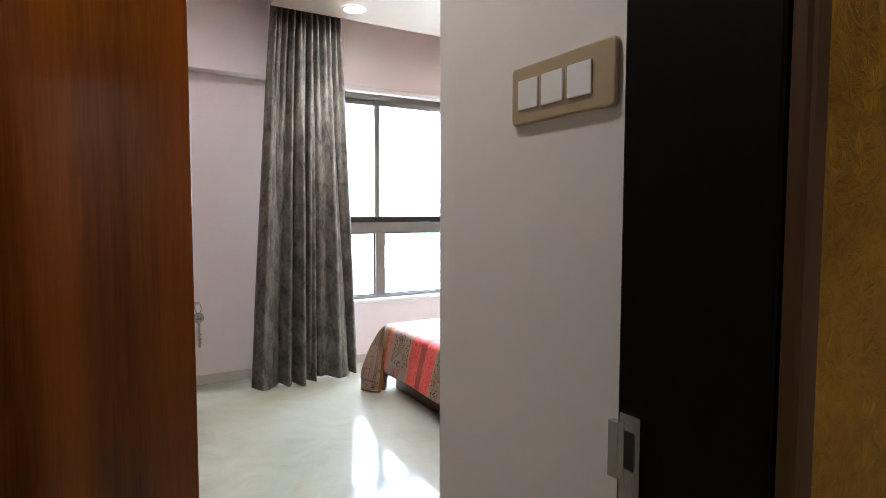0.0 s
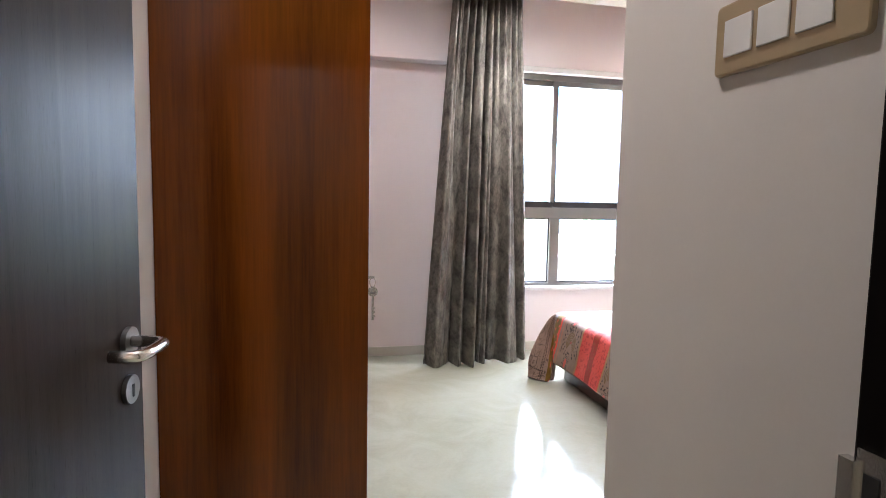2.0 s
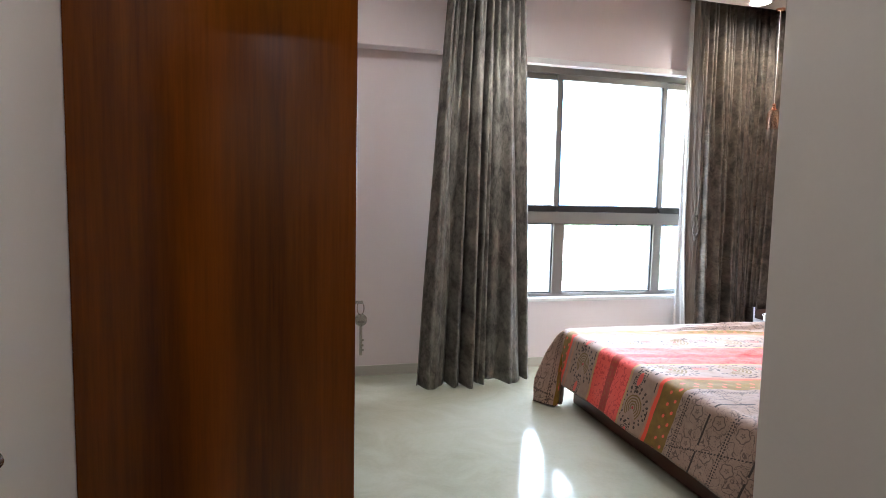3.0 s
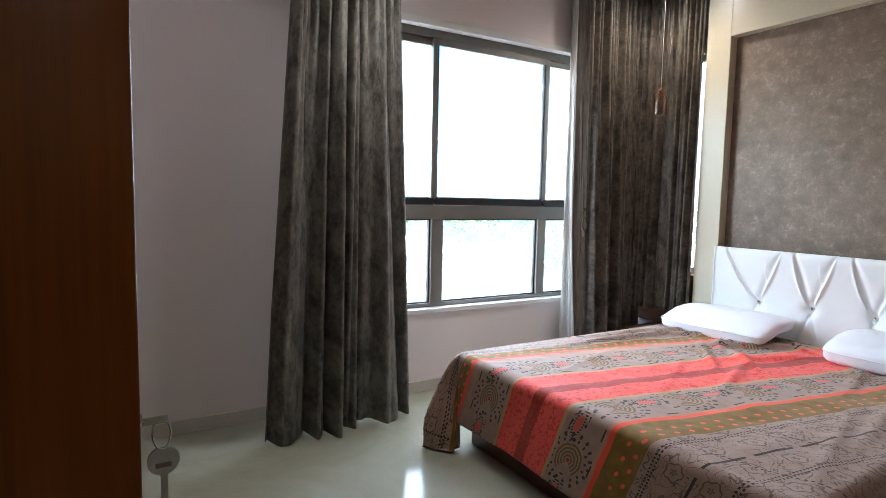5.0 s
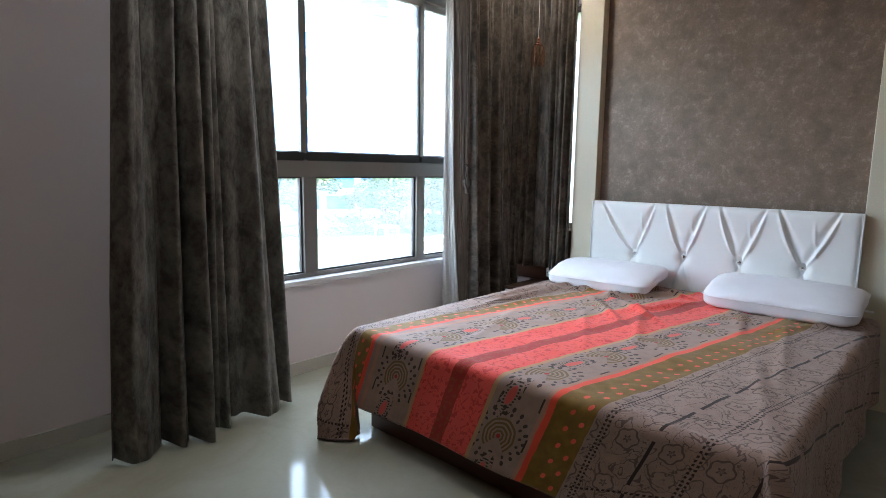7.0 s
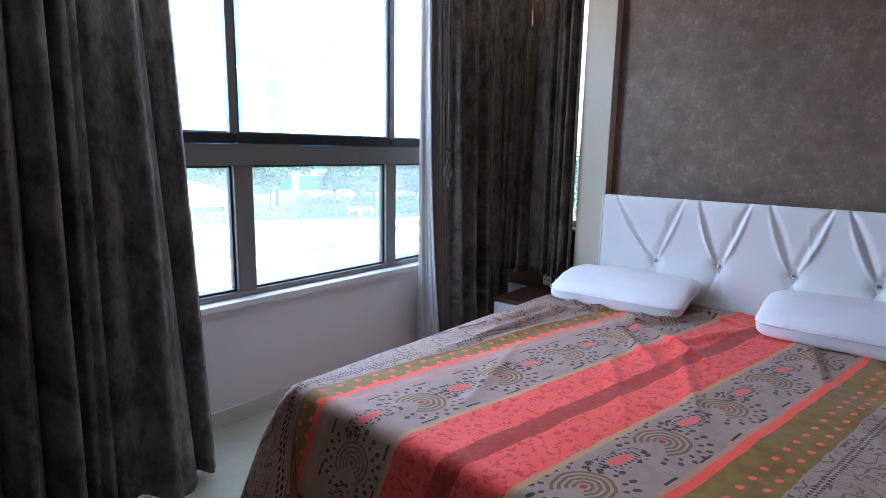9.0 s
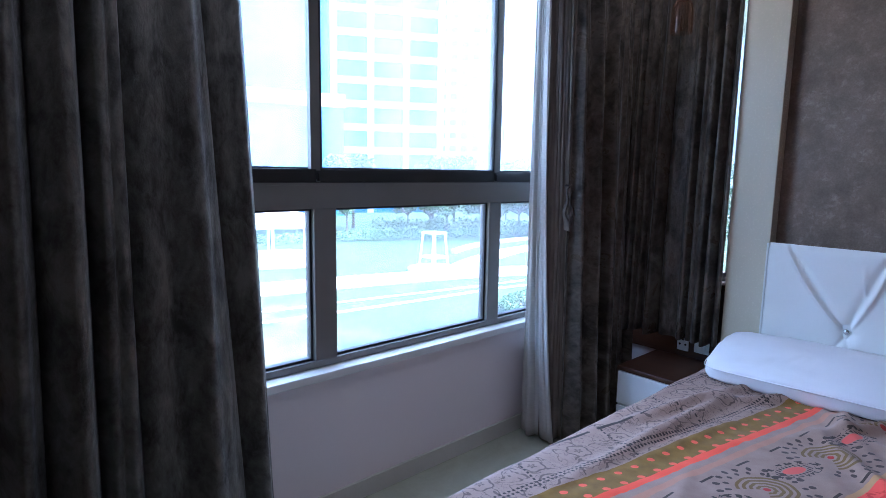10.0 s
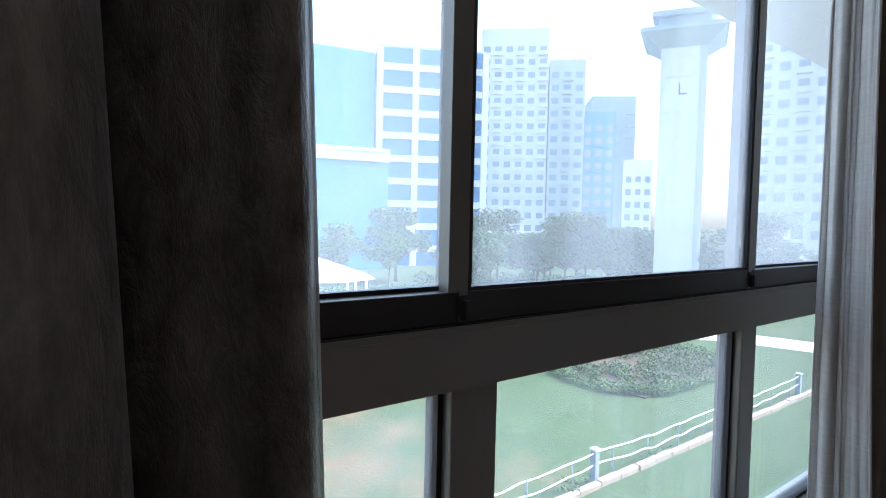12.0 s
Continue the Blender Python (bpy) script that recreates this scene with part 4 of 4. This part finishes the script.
M_CONCRETE = mottled("grey_concrete", (0.48, 0.50, 0.52), (0.58, 0.60, 0.62), 0.2, 0.8, bump=0.1, fine=4)
M_BLUE_GLASS = mottled("blue_tinted_facade_glass", (0.055, 0.20, 0.44), (0.085, 0.26, 0.52), 0.15, 0.5, bump=0.02, fine=2, spec=0.25)
# tower windows: dark glass with distant haze lifted into its colour
M_HAZED_TOWER_GLASS = mottled("haze_paled_tower_glass", (0.20, 0.26, 0.31), (0.28, 0.34, 0.39), 0.4, 0.2, bump=0.02, fine=2)
M_GREY_ROOF = mottled("grey_blue_roof", (0.20, 0.27, 0.34), (0.26, 0.33, 0.40), 0.4, 0.6)
M_PALE_ROOF = mottled("pale_grey_blue_roof", (0.34, 0.41, 0.47), (0.42, 0.49, 0.55), 0.4, 0.6)
M_BARK = mottled("grey_brown_bark", (0.07, 0.05, 0.035), (0.13, 0.10, 0.075), 4, 0.9, bump=0.6, fine=30)


def leaf_material(name, a, b):
    m = Mat(name, 0.55, spec=0.3)
    info = m.t.nodes.new("ShaderNodeNewGeometry")
    m.colour(m.ramp(Val(m.t, info.outputs["Random Per Island"]), (0.0, a), (1.0, b)))
    return m.m


M_LEAF = leaf_material("mid_green_leaves", (0.035, 0.075, 0.025), (0.10, 0.155, 0.055))
M_LEAF2 = leaf_material("fresh_green_leaves", (0.045, 0.11, 0.04), (0.12, 0.20, 0.07))

bm = bmesh.new()
v = [bm.verts.new((x, y, GZ)) for x, y in ((-1500, 4.8), (1500, 4.8), (1500, 2500), (-1500, 2500))]
v2 = [bm.verts.new((x, y, GZ)) for x, y in ((-1500, -1500), (1500, -1500))]
bm.faces.new(v), bm.faces.new((v2[0], v2[1], v[1], v[0]))
solid("ground", bm, M_GROUND, "green lawn with bare brown soil patches", "lawn", "structure")


def smooth_line(pts, n):
    """Points along a Catmull-Rom curve."""
    out = []
    for i in range(len(pts) - 1):
        p0, p1, p2, p3 = pts[max(i - 1, 0)], pts[i], pts[i + 1], pts[min(i + 2, len(pts) - 1)]
        for k in range(n):
            t = k / n
            out.append(tuple(0.5 * (2 * b + (c - a) * t + (2 * a - 5 * b + 4 * c - d) * t * t + (3 * b - a - 3 * c + d) * t ** 3) for a, b, c, d in zip(p0, p1, p2, p3)))
    return out + [pts[-1]]


def ribbon(pts, width, height, n=8):
    line = smooth_line(pts, n)
    bm = bmesh.new()
    rows = []
    for i, (x, y) in enumerate(line):
        a, b = line[max(i - 1, 0)], line[min(i + 1, len(line) - 1)]
        l = math.hypot(b[0] - a[0], b[1] - a[1])
        nx, ny = -(b[1] - a[1]) / l * width / 2, (b[0] - a[0]) / l * width / 2
        rows.append([bm.verts.new(p) for p in ((x + nx, y + ny, GZ - 0.1), (x + nx, y + ny, GZ + height), (x - nx, y - ny, GZ + height), (x - nx, y - ny, GZ - 0.1))])
    for a, b in zip(rows, rows[1:]):
        for k in range(3):
            bm.faces.new((a[k], b[k], b[k + 1], a[k + 1]))
    bm.faces.new(rows[0]), bm.faces.new(rows[-1][::-1])
    return bm


solid("pavement", ribbon([(-12, 37), (6, 34), (18, 31.8), (27, 29.4), (33.5, 26.2), (38, 20.5), (40, 12), (41, 4.9)], 3.4, 0.03), M_PAVE, "pale curving paved garden path", "path", "structure")
solid("pavement", ribbon([(27, 30), (33, 33), (41, 35), (52, 34)], 2.2, 0.034), M_PAVE, "pale side path across the lawn", "path", "structure")
solid("edging", ribbon([(4, 27.0), (12, 25.8), (19.3, 25.0), (27, 24.2), (33.5, 21.5)], 0.14, 0.07), M_STONE, "thin white stone edging in the lawn", "edging", "structure")
solid("edging", ribbon([(8, 28.2), (16, 27.2), (22, 26.2), (28.6, 25.2)], 0.12, 0.06), M_STONE, "thin white stone edging in the lawn", "edging", "structure")
solid("edging", ribbon([(33, 36.5), (38, 38.5), (46, 39.0), (58, 37.0)], 0.4, 0.3), M_STONE, "low white kerb of a raised lawn", "edging", "structure")

kerb = thing("kerb", "row of reddish kerb stones edging the lawn", "kerb", 20, 12.78, GZ, kind="structure")
stone_mesh = None
rnd = random.Random(5)
for k in range(44):
    if stone_mesh is None:
        first = part("kerb_stone", box(-0.42, 0.42, -0.10, 0.10, -0.1, 0.16, 0.025, 1), M_KERB, kerb)
        stone_mesh = first.data
        ob = first
    else:
        ob = new("kerb_stone", stone_mesh)
        ob.parent = kerb
    ob.matrix_parent_inverse = Matrix.Identity(4)
    ob.matrix_basis = pose(-14.0 + 0.86 * k, rnd.uniform(-0.015, 0.015), rnd.uniform(-0.02, 0.02), 0, 0, rnd.uniform(-1.5, 1.5))

rail = thing("rope_fence", "garden rope fence on grey-blue posts and thin stakes", "fence", 20, 13.0, GZ)
for k in range(5):
    x = 0.7 + 6.8 * k
    post = part("post", box(x - 0.09, x + 0.09, 12.94, 13.12, GZ - 0.05, GZ + 0.86, 0.01, 1), M_POST, rail)
    part("cap", box(x - 0.11, x + 0.11, 12.92, 13.14, GZ + 0.861, GZ + 0.93, 0.02, 1), M_STONE, post)
for k in range(19):
    x = -0.2 + 1.7 * k
    if abs((x - 0.7) / 6.8 - round((x - 0.7) / 6.8)) > 0.06:
        part("stake", cyl((x, 13.03, GZ - 0.05), (x + rnd.uniform(-0.04, 0.04), 13.03, GZ + 0.78), 0.018, n=6), M_POST, rail)
for z0, sag in ((0.80, 0.10), (0.48, 0.16)):
    for k in range(4):
        x0, x1 = 0.7 + 6.8 * k, 7.5 + 6.8 * k
        part("rope", tube([(x0 + (x1 - x0) * j / 12, 13.03 + 0.02 * math.sin(j), GZ + z0 - sag * 4 * (j / 12) * (1 - j / 12) * (1 + 0.3 * math.sin(j * 2.3 + k))) for j in range(13)], 0.022, 6), M_ROPE, rail)


def leaf_cloud(bm, rnd, cx, cy, cz, rx, ry, rz, count, size):
    """Many small leaf blades in clumps about a centre."""
    for _ in range(count):
        while True:
            p = Vector((rnd.uniform(-1, 1), rnd.uniform(-1, 1), rnd.uniform(-1, 1)))
            if 0.25 < p.length < 1.0:
                break
        p = Vector((cx + p.x * rx, cy + p.y * ry, cz + p.z * rz))
        q = Euler((rnd.uniform(0, 6.3), rnd.uniform(-1, 1), rnd.uniform(0, 6.3))).to_matrix()
        s = size * rnd.uniform(0.6, 1.3)
        vs = [bm.verts.new(p + q @ Vector(c)) for c in ((-s, 0, 0), (0, -s * 0.45, 0.1 * s), (s, 0, 0), (0, s * 0.45, 0.1 * s))]
        bm.faces.new(vs)


def tree(x, y, height, spread, seed, mat, label, clumps=18, leaves=190, size=0.22):
    rnd = random.Random(seed)
    th = thing("tree", label, "tree", 0, 0, 0, group="garden trees")
    bm = bmesh.new()
    trunk_top = height * 0.36
    add_cyl(bm, (0, 0, -0.2), (0.1, 0.05, trunk_top), 0.045 * height * 0.5, 0.022 * height * 0.5, 9)
    tips = []
    for k in range(7):
        a = k * math.tau / 7 + rnd.uniform(-0.4, 0.4)
        z0 = trunk_top * rnd.uniform(0.65, 1.0)
        tip = (math.cos(a) * spread * rnd.uniform(0.45, 0.8), math.sin(a) * spread * rnd.uniform(0.45, 0.8), height * rnd.uniform(0.38, 0.80))
        add_cyl(bm, (0.08, 0.04, z0), tip, 0.012 * height, 0.004 * height, 6)
        tips.append(tip)
    part("trunk", bm, M_BARK, th)
    bm = bmesh.new()
    for k in range(clumps):
        if k < len(tips):
            c = tips[k]
        else:
            a = rnd.uniform(0, math.tau)
            c = (math.cos(a) * spread * rnd.uniform(0.0, 0.65), math.sin(a) * spread * rnd.uniform(0.0, 0.65), height * rnd.uniform(0.40, 0.95))
        r = spread * rnd.uniform(0.26, 0.42)
        leaf_cloud(bm, rnd, c[0], c[1], c[2], r, r, r * 0.7, leaves, size)
    part("crown", bm, mat, th)
    th.matrix_basis = Matrix.Translation((x, y, GZ))
    return th


big = tree(50, 44, 8.0, 3.4, 1, M_LEAF, "spreading green garden tree on the lawn")
fluffy = tree(42, 50, 6.6, 3.0, 2, M_LEAF2, "fresh green tree with an airy crown")
small = tree(29.3, 21.0, 3.1, 0.95, 3, M_LEAF2, "small young tree in the shrub bed", 10, 130, 0.10)
rnd = random.Random(9)
for k, (x, y) in enumerate(((45.5, 52), (53, 39), (57, 47), (48, 58), (60, 36), (63, 29), (55, 52), (39, 58), (66, 22), (70, 33), (62, 55), (51, 48.5), (47, 47), (54, 43.5), (58, 42), (61, 41), (64, 38), (59, 32), (66, 30), (53, 55), (43, 55.5), (66, 45), (70, 27), (72, 18))):
    w = rnd.uniform(0.8, 1.35)
    copy_thing(big if k % 2 else fluffy, pose(x + rnd.uniform(-2, 2), y + rnd.uniform(-2, 2), GZ, 0, 0, rnd.uniform(0, 360)) @ Matrix.Diagonal((w, w * rnd.uniform(0.85, 1.2), rnd.uniform(0.7, 1.12), 1)))
for x, y in ((30, 58), (25, 62), (35, 56)):
    copy_thing(fluffy, pose(x, y, GZ, 0, 0, rnd.uniform(0, 360)))


def hedge(name, label, pts, r, count, size, mat):
    bm = bmesh.new()
    rnd = random.Random(len(pts) * 7 + count)
    for x, y in pts:
        leaf_cloud(bm, rnd, x + rnd.uniform(-0.15, 0.15), y + rnd.uniform(-0.15, 0.15), GZ + r * 0.7, r, r, r * 0.75, count, size)
    solid(name, bm, mat, label, "hedge", "stuff")


hedge("hedge", "low clipped green hedge round the shrub bed", [(26.6 + 5.0 * math.copysign(abs(math.cos(k * math.tau / 64)) ** 0.6, math.cos(k * math.tau / 64)), 19.0 + 2.9 * math.copysign(abs(math.sin(k * math.tau / 64)) ** 0.6, math.sin(k * math.tau / 64))) for k in range(64)], 0.36, 170, 0.07, M_LEAF2)
hedge("shrub", "mixed low shrubs in the planting bed", [(26.6 + rnd.uniform(-4.2, 4.2), 19.0 + rnd.uniform(-2.2, 2.2)) for k in range(60)], 0.42, 110, 0.08, M_LEAF)
hedge("hedge", "long low hedge beyond the garden path", smooth_line([(20, 50), (30, 48.5), (38, 45), (47, 42.5), (58, 40)], 12), 0.75, 150, 0.12, M_LEAF2)
hedge("shrub", "tall mixed shrubs under the garden trees", [(38 + 0.9 * k + rnd.uniform(-1.5, 1.5), 53 - 0.75 * k + rnd.uniform(-2.0, 2.0)) for k in range(34)], 1.25, 190, 0.16, M_LEAF)
hedge("climbing_plant", "thin climbing weeds along the rope fence", [(12.9 + 0.2 * k, 13.0) for k in range(5)] + [(16.5 + 0.4 * k, 13.0) for k in range(4)], 0.30, 40, 0.045, M_LEAF2)
solid("flower_bed", ribbon([(22.0, 19.0), (31.2, 19.0)], 5.2, 0.05, 2), M_SOIL, "bare dark soil of the planting bed", "flower bed", "structure")

# round platform with an open timber frame
plat = thing("garden_frame", "open white four-post garden frame on a round stone platform", "garden frame", 26.4, 31.4, GZ)
part("platform", cyl((26.4, 31.4, GZ - 0.05), (26.4, 31.4, GZ + 0.18), 1.75, n=36), M_STONE, plat)
for dx, dy in ((-0.7, -0.7), (0.7, -0.7), (-0.7, 0.7), (0.7, 0.7)):
    part("post", cyl((26.4 + dx, 31.4 + dy, GZ + 0.18), (26.4 + dx * 0.75, 31.4 + dy * 0.75, GZ + 2.6), 0.07, n=8), M_WHITE_CLADDING, plat)
for z in (0.9, 2.55):
    part("ring_beam", boxes((25.78, 27.02, 30.78, 30.88, GZ + z, GZ + z + 0.1), (25.78, 27.02, 31.92, 32.02, GZ + z, GZ + z + 0.1), (25.78, 25.88, 30.88, 31.92, GZ + z, GZ + z + 0.1), (26.92, 27.02, 30.88, 31.92, GZ + z, GZ + z + 0.1)), M_WHITE_CLADDING, plat)

# gazebo
gx, gy = 19.6, 42.0
gaz = thing("gazebo", "open garden gazebo with a shallow white roof", "gazebo", gx, gy, GZ)
part("roof", cyl((gx, gy, GZ + 2.75), (gx, gy, GZ + 4.2), 4.6, 0.25, 8), M_WHITE_CLADDING, gaz)
part("floor_slab", cyl((gx, gy, GZ - 0.05), (gx, gy, GZ + 0.2), 4.4, n=8), M_STONE, gaz)
for k in range(8):
    a = k * math.tau / 8 + 0.39
    part("post", cyl((gx + 3.9 * math.cos(a), gy + 3.9 * math.sin(a), GZ + 0.2), (gx + 3.9 * math.cos(a), gy + 3.9 * math.sin(a), GZ + 2.78), 0.11, n=8), M_WHITE_CLADDING, gaz)


def facade_frame(p, q):
    """The pose that has its x along the ground line p to q and its -y facing out."""
    d = Vector((q[0] - p[0], q[1] - p[1], 0))
    return pose(p[0], p[1], GZ, 0, 0, math.degrees(math.atan2(d.y, d.x))), d.length


def office_block():
    m, w = facade_frame((47.6, 80.2), (63.5, 72.0))
    th = thing("office_building", "blue glass office block with white storey bands", "office building", 0, 0, 0)
    part("wall", boxes((0.0, w, 0.35, 16, 0, 34.0)), M_BLUE_GLASS, th, "blue tinted glass curtain wall")
    part("roof", boxes((0.3, w - 0.3, 0.6, 15.5, 34.01, 34.6)), M_CONCRETE, th)
    n = 9
    for k in range(n + 1):
        z = 2.2 + k * 3.55
        if z < 34:
            part("storey_band", box(0.0, w, 0.0, 0.345, z, z + 1.05), M_WHITE_CLADDING, th, "white facade band")
    for k in range(4):
        x = 0.0 + k * (w - 1.0) / 3
        part("pier", box(x, x + 1.0, -0.06, 0.34, 0, 34.0), M_WHITE_CLADDING, th, "white facade pier")
    for k in range(n):
        for j in range(3):
            x = 1.0 + j * (w - 1.0) / 3
            part("window", box(x + 0.02, x + (w - 1.0) / 3 - 1.02, 0.24, 0.34, 3.27 + k * 3.55, 5.73 + k * 3.55), M_BLUE_GLASS, th)
    th.matrix_basis = m
    m2, w2 = facade_frame((34.0, 83.0), (47.3, 80.2))
    th2 = thing("office_wing", "plain blue glass office wing beside the banded block", "office building", 0, 0, 0)
    part("wall", boxes((-30.0, w2, 0.3, 14, 0, 33.0)), M_BLUE_GLASS, th2, "blue tinted glass curtain wall")
    part("annex", box(-6, w2 - 0.2, -7.0, 0.25, 0, 15.4), M_BLUE_GLASS, th2)
    part("parapet", boxes((-6.1, w2, -7.1, -6.8, 15.4, 17.3), (-6.1, -5.8, -6.8, 0.2, 15.4, 17.3)), M_CONCRETE, th2)
    for x0, x1 in ((-5.5, 3.5), (4.5, w2 - 0.5)):
        part("parapet_panel", boxes((x0, x1, -7.2, -7.11, 15.5, 15.8), (x0, x1, -7.2, -7.11, 16.9, 17.2), (x0, x0 + 0.25, -7.2, -7.11, 15.8, 16.9), (x1 - 0.25, x1, -7.2, -7.11, 15.8, 16.9)), M_WHITE_CLADDING, th2)
    th2.matrix_basis = m2


def tower_block(p, q, depth, height, storey, bays, wall, label, cap=0.0, name="apartment_tower", set_back=0.0):
    """A tall block with a recessed window and a balcony slab in every bay of every storey."""
    m, w = facade_frame(p, q)
    th = thing(name, label, "apartment building", 0, 0, 0)
    part("wall", box(0, w, 0, depth, 0, height), wall, th)
    if cap:
        part("roof", box(w * 0.25, w * 0.75, depth * 0.2, depth * 0.7, height + 0.01, height + cap), wall, th)
    bay = w / bays
    glass = part("window", box(-bay * 0.30, bay * 0.30, -0.02, 0.05, 0.9, storey - 0.75), M_HAZED_TOWER_GLASS, th)
    slab = part("balcony", boxes((-bay * 0.40, bay * 0.40, -1.0, -0.03, 0.0, 0.22), (-bay * 0.40, bay * 0.40, -1.0, -0.92, 0.22, 0.95)), wall, th)
    first = True
    for k in range(int((height - 5) / storey)):
        for j in range(bays):
            for src in ((glass, slab) if j % 2 else (glass,)):
                ob = src if (first and src is glass) or (src is slab and k == 0 and j == 1) else new(src.name.split(".")[0], src.data)
                if ob is not src:
                    ob.parent = th
                ob.matrix_parent_inverse = Matrix.Identity(4)
                ob.matrix_basis = Matrix.Translation(((j + 0.5) * bay, 0, 4.5 + k * storey))
            first = False
    th.matrix_basis = m
    return th


office_block()
tower_block((94.5, 109.0), (106.0, 97.5), 18, 54.5, 3.1, 6, M_PALE_RENDER, "tall pale apartment tower with balconies", 3.0)
tower_block((106.4, 97.5), (112.5, 91.5), 16, 47.0, 3.1, 3, M_CONCRETE, "grey apartment tower with small windows")
tower_block((131.0, 114.5), (140.5, 102.5), 20, 40.0, 3.6, 5, M_BLUE_GLASS, "dark blue-grey distant tower", name="distant_tower")
tower_block((141.5, 112.0), (151.0, 103.0), 20, 46.0, 3.6, 4, M_GREY_ROOF, "plain blue-grey high-rise far behind the garden", name="distant_tower")
tower_block((126.5, 89.5), (130.5, 84.0), 12, 24.0, 3.2, 3, M_WHITE_CLADDING, "white mid-rise block in the distance", name="distant_tower")
tower_block((102.0, 50.5), (109.5, 27.0), 18, 43.0, 3.1, 9, M_PALE_RENDER, "wide pale apartment block with rows of windows", 3.0)

# clock tower
cx, cy = 55.4, 34.3
tilt = math.degrees(math.atan2(-3.4, 1.8))
clock = thing("clock_tower", "pale square clock tower with a wide flat roof", "clock tower", 0, 0, 0)
part("shaft", box(-2.1, 2.1, 0.0, 4.2, 0, 24.9), M_PALE_RENDER, clock)
part("corner_pier", box(1.5, 2.2, -0.12, 0.3, 0, 24.9), M_CONCRETE, clock)
part("eave", boxes((-4.0, 4.0, -1.9, 6.1, 26.2, 26.6)), M_PALE_ROOF, clock, "wide grey-blue flat eave")
bm = bmesh.new()
bmesh.ops.create_cone(bm, cap_ends=True, segments=4, radius1=3.2, radius2=5.4, depth=1.29, matrix=Matrix.Translation((0, 2.1, 25.55)) @ Matrix.Rotation(math.pi / 4, 4, "Z"))
part("soffit", bm, M_PALE_ROOF, clock)
part("lantern", boxes((-2.6, 2.6, -0.5, 4.7, 26.61, 27.0), (-2.4, 2.4, -0.3, 4.5, 27.01, 27.9), (-3.0, 3.0, -0.9, 5.1, 27.91, 28.4)), M_PALE_ROOF, clock)
face = part("clock_face", box(-1.7, 1.3, -0.08, -0.01, 18.4, 22.0), M_WHITE_CLADDING, clock)
part("clock_hand", boxes((-0.33, -0.22, -0.12, -0.085, 20.2, 21.3), (-0.30, 0.45, -0.12, -0.085, 20.18, 20.32)), M_RUBBER, face)
part("face_line", boxes((-1.7, 1.3, -0.10, -0.085, 18.4, 18.5), (-1.7, 1.3, -0.10, -0.085, 21.9, 22.0)), M_CONCRETE, face)
clock.matrix_basis = pose(cx, cy, GZ, 0, 0, tilt)

# the building's own eave over the window's far end
solid("eave", box(6.4, 13.0, 4.75, 7.2, 3.78, 4.05), M_CONCRETE, "grey concrete eave of the building outside", "eave", "structure")
solid("facade_own", boxes((4.36, 13.0, 4.6, 4.76, 3.78, 4.3)), M_CONCRETE, "grey concrete edge beam of the building", "facade", "structure")
